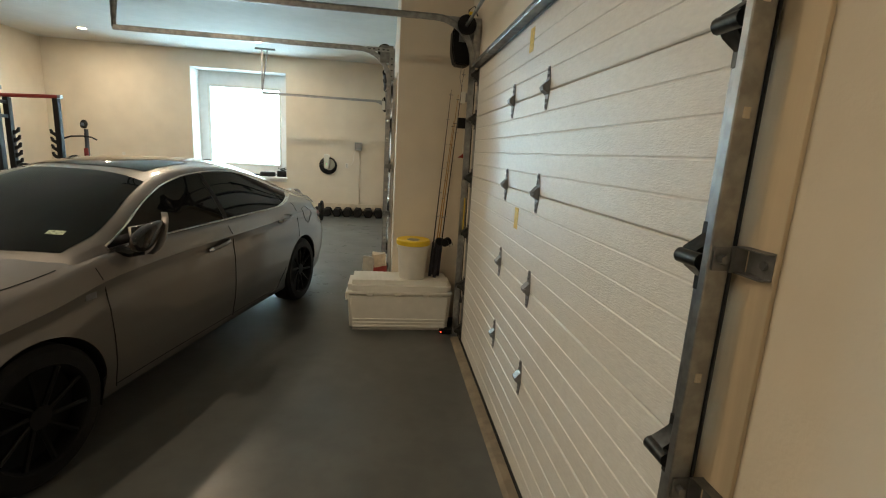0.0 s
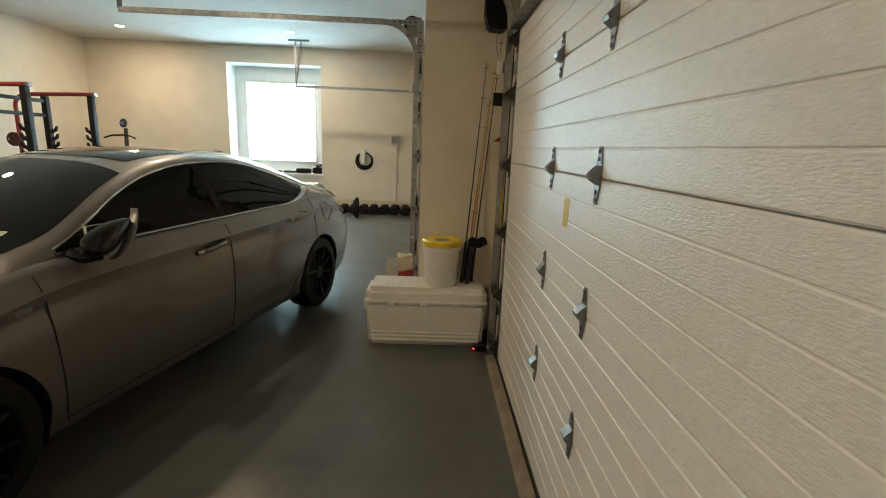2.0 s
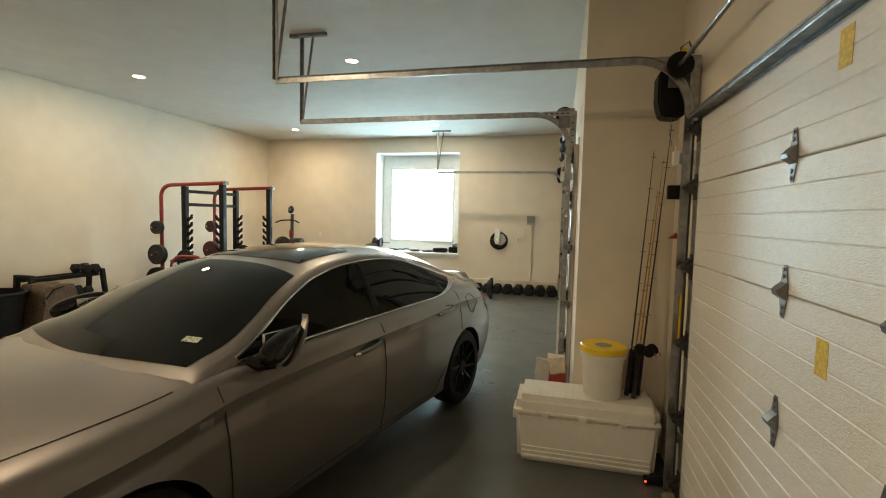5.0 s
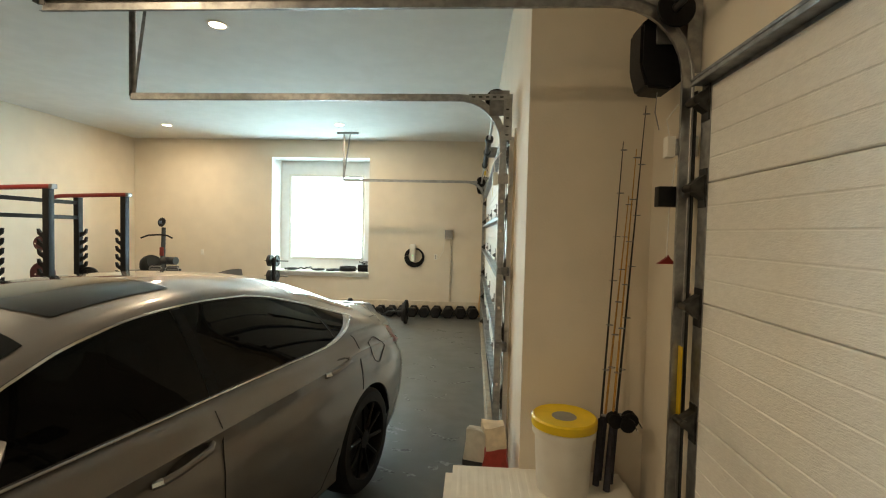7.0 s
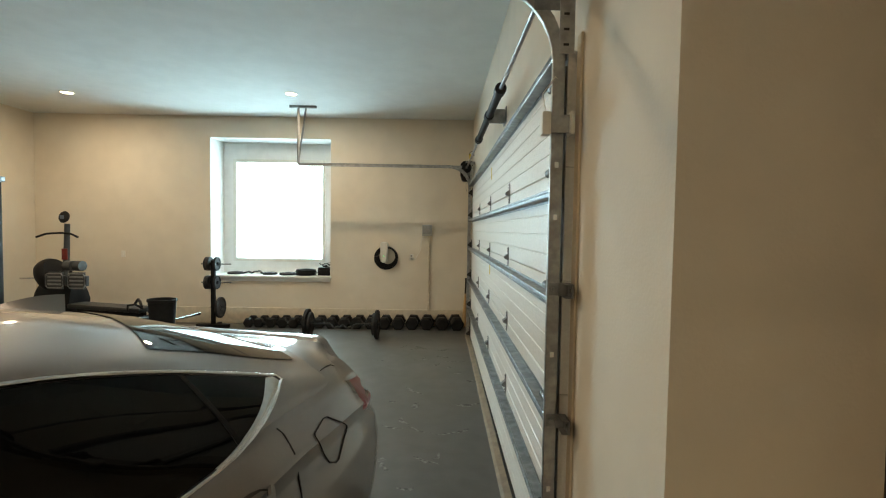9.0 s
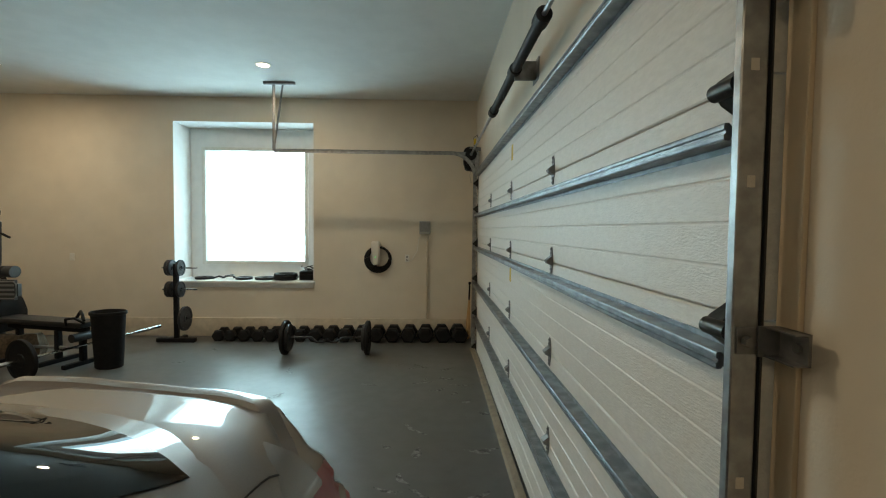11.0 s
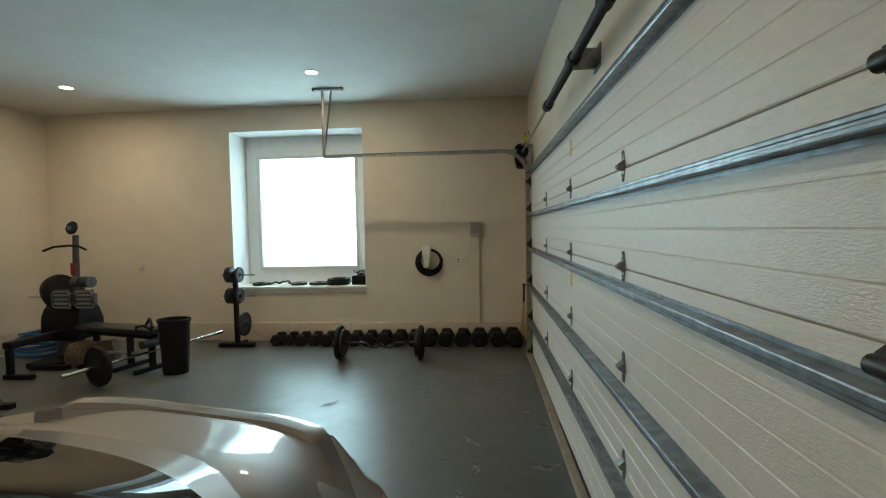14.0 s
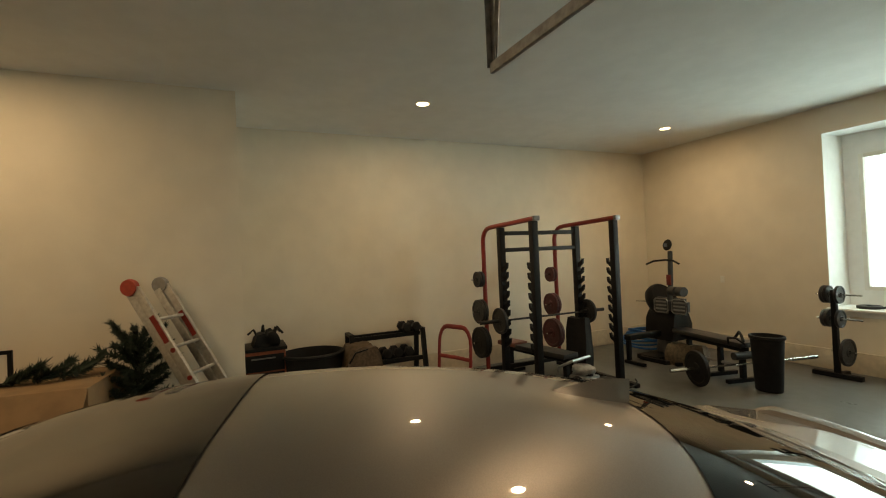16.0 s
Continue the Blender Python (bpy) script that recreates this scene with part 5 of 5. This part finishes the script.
con = part("console", lathe(B(), [(0, -0.03), (0.075, -0.03), (0.09, 0.0), (0.085, 0.025), (0, 0.03)], pose(0.03, 0.04, 1.8, 60, 0, 15) @ Matrix.Diagonal((0.75, 1.1, 1, 1)), 24), BLACK, em, "oval console")
part("screen", bx(B(), 0.0, 0.06, -0.012, -0.004, 1.77, 1.83, 0.002), SCREEN, con)
part("handlebar", tube(B(), [(-0.33, -0.05, 1.49), (-0.2, -0.02, 1.545), (0.0, 0.02, 1.56), (0.18, -0.02, 1.545), (0.3, -0.05, 1.5)], 0.016, 8), BLACK, em)
for dx in (0.16, 0.48):
    bm = bx(B(), dx - 0.145, dx + 0.145, -0.32, -0.27, 0.74, 0.99)
    bmesh.ops.bevel(bm, geom=[e for e in bm.edges if abs(e.verts[0].co.y - e.verts[1].co.y) > 0.01], offset=0.05, segments=4, affect="EDGES")
    fp = part("footplate", bm, GREYM, em, "grey ribbed footplate", 40)
    part("plate_rim", tube(B(), [(dx + sx * 0.125 - (0.03 * sx if c else 0), -0.325, 0.865 + sz * (0.105 if c else 0.075)) for sx, sz, c in ((-1, -1, 0), (-1, 1, 0), (-1, 1, 1), (1, 1, 1), (1, 1, 0), (1, -1, 0), (1, -1, 1), (-1, -1, 1))], 0.009, 6, True), GREYP, fp, "pale raised rim")
    for k in range(3):
        part("plate_rib", bx(B(), dx - 0.1, dx + 0.1, -0.326, -0.32, 0.8 + 0.055 * k, 0.825 + 0.055 * k, 0.002), material("pale_grip", (0.28, 0.29, 0.29), 0.6, vary=0.1) if k == 0 and dx < 0.2 else GREYP, fp)
part("plate_arm", tube(B(), [(0.02, 0, 0.8), (0.25, -0.2, 0.85), (0.4, -0.27, 0.86)], 0.035, 8), BLACK, em)
for dx in (0.22, 0.36):
    part("roller", cyl(B(), (dx - 0.06, -0.1, 1.07), (dx + 0.06, -0.12, 1.07), 0.075, 16), GREYM, em)
part("shroud", soft_box(B(), -0.24, 0.3, -0.24, 0.2, 0.3, 0.78, 0.025, 41), BLACK, em, "black plastic shroud", 60)
part("seat_rail", bx(B(), -0.06, 0.06, -0.9, -0.2, 0.36, 0.44, 0.01), BLACK, em, "black seat rail")
part("rail_post", bx(B(), -0.03, 0.03, -0.9, -0.84, 0.05, 0.36, 0.006), BLACK, em)
part("rail_foot", bx(B(), -0.08, 0.3, -0.9, -0.84, 0.0, 0.05, 0.01), BLACK, em)
part("peg", cyl(B(), (-0.58, -0.05, 0.86), (-0.2, -0.02, 0.88), 0.014, 8), CHROME, em)
bn = thing("weight_bench", pose(-4.95, 10.62, 0, 0, 0, -14), "long black padded bench with steel frame", "bench")
part("pad", bx(B(), -0.75, 0.55, -0.14, 0.14, 0.46, 0.53, 0.028), PAD, bn, "black padded vinyl")
part("spine", bx(B(), -0.7, 0.5, -0.03, 0.03, 0.39, 0.455, 0.005), BLACK, bn)
for x in (-0.55, 0.05, 0.42):
    part("leg", bx(B(), x - 0.03, x + 0.03, -0.03, 0.03, 0.05, 0.39, 0.005), BLACK, bn)
    part("foot", bx(B(), x - 0.03, x + 0.03, -0.24, 0.24, 0.0, 0.05, 0.005), BLACK, bn)
part("stretcher", cyl(B(), (-0.55, 0.0, 0.16), (0.42, 0.0, 0.2), 0.02, 10), GREYP, bn)
part("grip_handle", tube(B(), [(0.35, -0.14, 0.5), (0.42, -0.2, 0.58), (0.55, -0.2, 0.6), (0.62, -0.14, 0.53)], 0.014, 8), BLACK, bn)
part("grip_handle", tube(B(), [(0.2, 0.1, 0.52), (0.3, 0.08, 0.62), (0.42, 0.0, 0.6), (0.5, -0.05, 0.54)], 0.018, 8), RUBBER, bn)
part("leg_roller", cyl(B(), (0.5, -0.2, 0.36), (0.5, 0.2, 0.36), 0.05, 14), PAD, bn)
sb = thing("sandbag", pose(-5.5, 10.75, 0, 0, 0, 20), "brown canvas bag slumped under the bench", "bag")
part("bag", soft_box(B(), -0.3, 0.25, -0.14, 0.14, 0.0, 0.3, 0.03, 12), material("brown_canvas", (0.12, 0.09, 0.06), 0.85, vary=0.2), sb, "", 60)
wb = thing("waste_bin", pose(-4.17, 10.42, 0), "tall black plastic bin on the floor", "bin")
part("bin", lathe(B(), [(0, 0), (0.14, 0), (0.15, 0.01), (0.185, 0.62), (0.2, 0.63), (0.2, 0.66), (0.185, 0.665), (0.178, 0.62), (0.145, 0.03), (0, 0.025)], pose(0, 0, 0) @ Matrix.Diagonal((1, 0.8, 1, 1)), 28), RUBBER, wb, "", 40)

BLUE = material("blue_hose", (0.02, 0.14, 0.4), 0.4, vary=0.1)
hs = thing("garden_hose", pose(-6.86, 11.3, 0), "coil of blue hose lying on the floor in the corner", "hose")
for k in range(6):
    r = 0.43 - 0.035 * k
    part("hose_loop", tube(B(), [(r * math.cos(a), r * 0.7 * math.sin(a), 0.04 + 0.05 * k + 0.02 * math.sin(2 * a + k)) for a in [2 * math.pi * j / 32 for j in range(32)]], 0.018, 8, True), BLUE, hs, "", 60)
part("nozzle", cyl(B(), (-0.38, -0.3, 0.018), (-0.28, -0.28, 0.018), 0.018, 8), WHITEP, hs)


# ---- small machine by the rack ----
gm = thing("pressure_washer", pose(-4.95, 8.35, 0, 0, 0, 15), "small machine with silver engine, red cover and tubular handle", "machine")
part("chassis", bx(B(), -0.4, 0.4, -0.18, 0.18, 0.1, 0.14, 0.005), BLACK, gm)
for s in (-1, 1):
    part("wheel", lathe(B(), [(0.03, -0.03), (0.12, -0.03), (0.13, 0), (0.12, 0.03), (0.03, 0.03)], pose(-0.25, s * 0.22, 0.13, 90, 0, 0), 22), RUBBER, gm)
part("handle", tube(B(), [(-0.35, -0.15, 0.12), (-0.3, -0.17, 0.42), (-0.1, -0.17, 0.52), (-0.1, 0.17, 0.52), (-0.3, 0.17, 0.42), (-0.35, 0.15, 0.12)], 0.018, 8), ZINC, gm, "bright bent tube")
bm = bx(B(), -0.2, 0.08, -0.12, 0.12, 0.14, 0.34, 0.03)
part("engine", bm, ZINCD, gm, "cast silver engine")
part("cover", bx(B(), 0.1, 0.38, -0.15, 0.15, 0.14, 0.3, 0.03), RED, gm, "red cover")
part("cap", cyl(B(), (0.0, 0, 0.34), (0.0, 0, 0.4), 0.05, 14), BLACK, gm)
part("cover_trim", bx(B(), 0.1, 0.36, -0.153, 0.153, 0.3, 0.325, 0.006), BLACK, gm)
part("fuel_tank", lathe(B(), [(0, 0.34), (0.1, 0.345), (0.125, 0.38), (0.12, 0.42), (0.08, 0.445), (0, 0.45)], pose(-0.08, 0.02, 0) @ Matrix.Diagonal((1.2, 0.9, 1, 1)), 20), ZINC, gm, "dull silver tank", 50)
part("recoil_housing", lathe(B(), [(0, 0.0), (0.09, 0.0), (0.1, 0.02), (0.085, 0.05), (0, 0.06)], pose(-0.06, -0.12, 0.25, 90, 0, 0), 20), BLACK, gm, "black pull-start housing", 40)
part("guard_bar", tube(B(), [(0.12, -0.17, 0.14), (0.14, -0.18, 0.36), (0.3, -0.18, 0.38), (0.36, -0.16, 0.16)], 0.012, 8), ZINC, gm, "bright guard bar", 50)
part("hose", tube(B(), [(0.36 + 0.1 * math.cos(a), 0.2 + 0.13 * math.sin(a), 0.12 + 0.012 * k) for k, a in enumerate([0.5 * q for q in range(16)])], 0.01, 6), RUBBER, gm, "", 60)


# ---- along the side wall ----
hd = thing("hand_truck", pose(-4.8, 6.5, 0, -4, 0, 19) @ Matrix.Diagonal((0.95, 1, 1.38, 1)), "red hand truck standing on the floor behind the car", "hand truck")
part("frame", tube(B(), [(-0.23, 0, 0.06), (-0.23, 0, 0.7)] + [(-0.23 + 0.12 - 0.12 * math.cos(a), 0, 0.7 + 0.12 * math.sin(a)) for a in [radians(22.5 * j) for j in range(1, 5)]] + [(0.23 - 0.12 + 0.12 * math.sin(a), 0, 0.7 + 0.12 * math.cos(a)) for a in [radians(22.5 * j) for j in range(0, 5)]] + [(0.23, 0, 0.06)], 0.017, 10, up=(0, 1, 0)), RED, hd, "red bent tube frame", 50)
for z in (0.4, 0.6):
    part("crossbar", tube(B(), [(-0.23, 0, z), (0, 0.02, z), (0.23, 0, z)], 0.014, 8), RED, hd)
part("upright", bx(B(), -0.015, 0.015, -0.006, 0.006, 0.06, 0.52), RED, hd)
part("toe_plate", bx(B(), -0.22, 0.22, -0.18, 0.02, 0.03, 0.045), RED, hd)
for s in (-1, 1):
    part("wheel", lathe(B(), [(0.02, -0.02), (0.08, -0.02), (0.085, 0), (0.08, 0.02), (0.02, 0.02)], pose(s * 0.19, 0.06, 0.085, 0, 90, 0), 18), RUBBER, hd)

dr = thing("dumbbell_rack", pose(-7.0, 0, ground(6.5)), "black steel dumbbell rack with two shelves by the side wall", "rack")
for y in (6.02, 7.05):
    part("side_frame", prism(B(), [(-0.25, 0.0), (-0.2, 0.0), (-0.12, 0.78), (0.08, 0.78), (0.2, 0.0), (0.25, 0.0), (0.13, 0.82), (-0.17, 0.82)], y - 0.03, y + 0.03, "y"), BLACK, dr)
for x, z in ((-0.14, 0.74), (0.06, 0.74), (-0.17, 0.4), (0.13, 0.4)):
    part("shelf_rail", bx(B(), x - 0.02, x + 0.02, 6.05, 7.02, z - 0.03, z + 0.03, 0.004), BLACK, dr)
heads, bar = dumbbell_meshes(0.075)
for z, ys in ((0.77, (6.82, 6.96)), (0.43, (6.2, 6.36, 6.52, 6.68, 6.84))):
    for y in ys:
        db = thing("dumbbell", pose(-7.03, y, z + ground(6.5), 0, 0, 90), "black rubber hex dumbbell on the rack", "dumbbell", "dumbbells on the rack")
        for h in heads:
            part("head", h, None, db)
        part("handle", bar, None, db)
BROWN = material("brown_leather", (0.1, 0.065, 0.04), 0.6, vary=0.2, bump=0.3, bump_scale=30)
bg = thing("duffel_bag", pose(-6.85, 6.05, 0, 0, 0, 0), "brown slumped duffel bag in front of the rack", "bag")
part("bag", soft_box(B(), -0.1, 0.45, -0.25, 0.3, 0.0, 0.72, 0.04, 21), BROWN, bg, "", 60)
part("strap", tube(B(), [(0.4, -0.2, 0.5), (0.46, -0.1, 0.68), (0.4, 0.1, 0.7), (0.42, 0.2, 0.5)], 0.012, 6), BLACK, bg)
tbm = lathe(B(), [(0, 0), (0.3, 0), (0.36, 0.64), (0.38, 0.65), (0.38, 0.68), (0.35, 0.685), (0.34, 0.62), (0.29, 0.02), (0, 0.015)], Matrix.Diagonal((1, 1.05, 1, 1)), 32)
tb = thing("storage_tub", pose(-6.88, 5.5, 0), "round black plastic tub by the side wall", "tub")
part("tub", tbm, RUBBER, tb, "", 40)
part("rim", tube(B(), [(0.38 * math.cos(a), 0.4 * math.sin(a), 0.665) for a in [2 * math.pi * j / 32 for j in range(32)]], 0.014, 6, True), RUBBER, tb)
ORANGE = material("orange_red_steel", (0.3, 0.07, 0.03), 0.5, vary=0.12, stain=0.3, stain_scale=4)
ob_ = thing("tool_chest", pose(-7.0, 4.9, 0), "dark tool chest with rusty orange sides by the wall corner", "tool chest")
part("body", bx(B(), -0.25, 0.25, -0.26, 0.26, 0.0, 0.78, 0.012), ORANGE, ob_, "rusty orange steel body")
part("top", bx(B(), -0.27, 0.27, -0.28, 0.28, 0.78, 0.82, 0.008), BLACK, ob_)
for z in (0.1, 0.32, 0.54):
    dwr = part("drawer", bx(B(), 0.25, 0.265, -0.24, 0.24, z, z + 0.2, 0.004), BLACK, ob_, "black drawer front")
    part("pull", bx(B(), 0.265, 0.285, -0.14, 0.14, z + 0.15, z + 0.165, 0.003), ZINCD, dwr)
gb = thing("work_gloves", pose(-6.98, 4.95, 0.76), "black crumpled gloves and straps heaped on the tool chest", "gloves")
part("heap", soft_box(B(), -0.15, 0.15, -0.16, 0.14, 0.0, 0.16, 0.05, 31), RUBBER, gb, "", 60)
for k in range(5):
    a = 1.1 * k
    part("strap", tube(B(), [(0.1 * math.cos(a), 0.1 * math.sin(a), 0.1), (0.14 * math.cos(a), 0.15 * math.sin(a), 0.2 + 0.03 * (k % 2)), (0.2 * math.cos(a), 0.22 * math.sin(a), 0.14)], 0.016, 6), RUBBER, gb)

# ladder leaning on the forward wall
ALU = material("ladder_aluminium", (0.55, 0.54, 0.52), 0.35, metal=0.85, vary=0.08)
top, foot = Vector((-5.68, 3.88, 1.68)), Vector((-5.2, 4.78, -0.055))
ax = (top - foot).normalized()
wide = Vector((-0.9, 0.48, 0)).normalized()
wide = (wide - ax * wide.dot(ax)).normalized()
nrm = ax.cross(wide)
M = Matrix((wide, nrm, ax)).transposed().to_4x4()
M.translation = foot
ld = thing("step_ladder", M, "aluminium multi-position ladder with red hinges, leaning folded", "ladder")
LL = (top - foot).length
for s in (-1, 1):
    for off in (0.0, 0.075):
        part("rail", bx(B(), s * (0.2 - off * 0.25) - 0.018, s * (0.2 - off * 0.25) + 0.018, off - 0.036, off + 0.036, 0.02, LL - 0.06, 0.004), ALU, ld, "aluminium rail")
    part("hinge", lathe(B(), [(0, -0.03), (0.07, -0.03), (0.078, 0), (0.07, 0.03), (0, 0.03)], pose(s * 0.2, 0.04, LL - 0.03, 0, 90, 0), 20), material("red_hinge", (0.4, 0.06, 0.04), 0.5) if s < 0 else GREYP, ld, "round locking hinge")
    part("rail_label", bx(B(), s * 0.2 - 0.0195, s * 0.2 + 0.0195, -0.024, 0.024, LL - 0.62, LL - 0.35), RED, ld, "red label")
    part("foot_pad", bx(B(), s * 0.2 - 0.025, s * 0.2 + 0.025, -0.04, 0.1, 0.0, 0.03, 0.006), RUBBER, ld)
for k in range(6):
    z = 0.22 + 0.28 * k
    part("rung", cyl(B(), (-0.19, 0.0, z), (0.19, 0.0, z), 0.017, 10), ALU, ld)
    part("rung_lock", cyl(B(), (-0.225, -0.01, z - 0.03), (-0.19, -0.01, z - 0.03), 0.022, 10), RED, ld)

CARD = material("cardboard", (0.24, 0.145, 0.075), 0.8, vary=0.08, grain=6, stain=0.15, stain_scale=3)
cx = thing("cardboard_box", pose(-5.45, 3.0, 0, 0, 0, -6), "large brown cardboard box standing on the floor", "box")
part("carton", bx(B(), -0.42, 0.42, -0.75, 0.62, 0.0, 0.98, 0.006), CARD, cx, "brown corrugated carton")
part("flap", prism(B(), [(0.42, 0.98), (0.425, 0.985), (0.62, 0.72), (0.615, 0.715)], -0.75, 0.62, "y"), CARD, cx, "folded-down flap", 0)
part("mark", bx(B(), 0.4195, 0.4215, -0.25, -0.05, 0.6, 0.64), SEAL, cx, "dark printed mark", 0)
pf = thing("picture_frame", pose(-5.42, 2.78, 0.924, 0, 0, 84), "black framed picture standing on the cardboard box", "picture frame")
bm = B()
for x0_, x1_, z0_, z1_ in ((-0.22, 0.22, 0.0, 0.03), (-0.22, 0.22, 0.25, 0.28), (-0.22, -0.19, 0.03, 0.25), (0.19, 0.22, 0.03, 0.25)):
    bx(bm, x0_, x1_, -0.012, 0.012, z0_, z1_, 0.002)
part("frame", bm, BLACK, pf)
part("picture", bx(B(), -0.19, 0.19, -0.002, 0.004, 0.03, 0.25), WHITEP, pf, "pale blank picture", 0)

# artificial tree branches heaped behind the ladder
NEEDLE = material("green_plastic_needles", (0.018, 0.036, 0.022), 0.7, vary=0.3, grain=40)


def needle_bundle(bm, p, q, n, ln):
    p, q = Vector(p), Vector(q)
    cyl(bm, p, q, 0.008, 5, 0.003)
    for i in range(n):
        c = p.lerp(q, random.uniform(0.02, 1))
        d = Vector((random.gauss(0, 1), random.gauss(0, 1), random.gauss(0, 1))).normalized() * ln * random.uniform(0.6, 1.1) + (q - p).normalized() * ln * 0.5
        s = d.cross(Vector((0.3, 0.5, 0.8))).normalized() * 0.009
        bm.faces.new([bm.verts.new(v) for v in (c - s, c + s, c + d)])


xt = thing("artificial_tree", pose(-5.62, 3.78, 0), "dark green artificial tree folded up behind the ladder", "artificial tree")
part("pole", cyl(B(), (0, 0, 0), (0, 0, 1.3), 0.02, 8), BLACK, xt)
part("stand", bx(B(), -0.2, 0.2, -0.03, 0.03, 0, 0.03), BLACK, xt)
for k in range(60):
    a, z = k * 2.4, 0.2 + 1.12 * (k / 60)
    r = 0.4 * (1.15 - 0.6 * (k / 60) ** 2) * random.uniform(0.6, 1.15)
    bm = B()
    needle_bundle(bm, (0, 0, z - 0.1), (r * math.cos(a) * 0.85, r * math.sin(a), z + random.uniform(-0.02, 0.16)), 230, 0.06)
    part("branch", bm, NEEDLE, xt, "", 0)
gl = thing("garland", pose(-5.5, 3.15, 0.925), "dark green garland lying on the cardboard box", "garland")
for k in range(6):
    bm = B()
    y = -0.2 + 0.09 * k
    needle_bundle(bm, (0.15, y, 0.03), (0.05 + 0.1 * math.sin(k), y + 0.14, 0.08 + 0.05 * (k % 2)), 220, 0.075)
    part("strand", bm, NEEDLE, gl, "", 0)

SCUFF = material("chalky_scuff_mark", (0.19, 0.195, 0.19), 0.6, vary=0.35, grain=30)

# ---- floor scuffs ----
bm = B()
for k in range(46):
    x, y = random.uniform(-0.75, 0.1), random.uniform(5.6, 10.8)
    if k > 34:
        x, y = random.uniform(-3.5, 0.0), random.uniform(9.0, 11.3)
    ln, wd, a = random.uniform(0.05, 0.2), random.uniform(0.012, 0.045), random.uniform(-1.2, 1.2)
    n, vs = 14, []
    for j in range(n):
        t = 2 * math.pi * j / n
        r = random.uniform(0.45, 1.1)
        p = Vector((ln * r * math.cos(t), wd * r * math.sin(t) + 0.03 * math.cos(t) ** 2, 0))
        vs.append(bm.verts.new((x + p.x * math.cos(a) - p.y * math.sin(a), y + p.x * math.sin(a) + p.y * math.cos(a), 0.0015 + ground(y))))
    bm.faces.new(vs)
tagged(new("floor_scuffs", mesh("floor_scuffs", bm, SCUFF, 0)), "pale chalky scuff marks on the concrete floor", "scuff", kind="stuff")
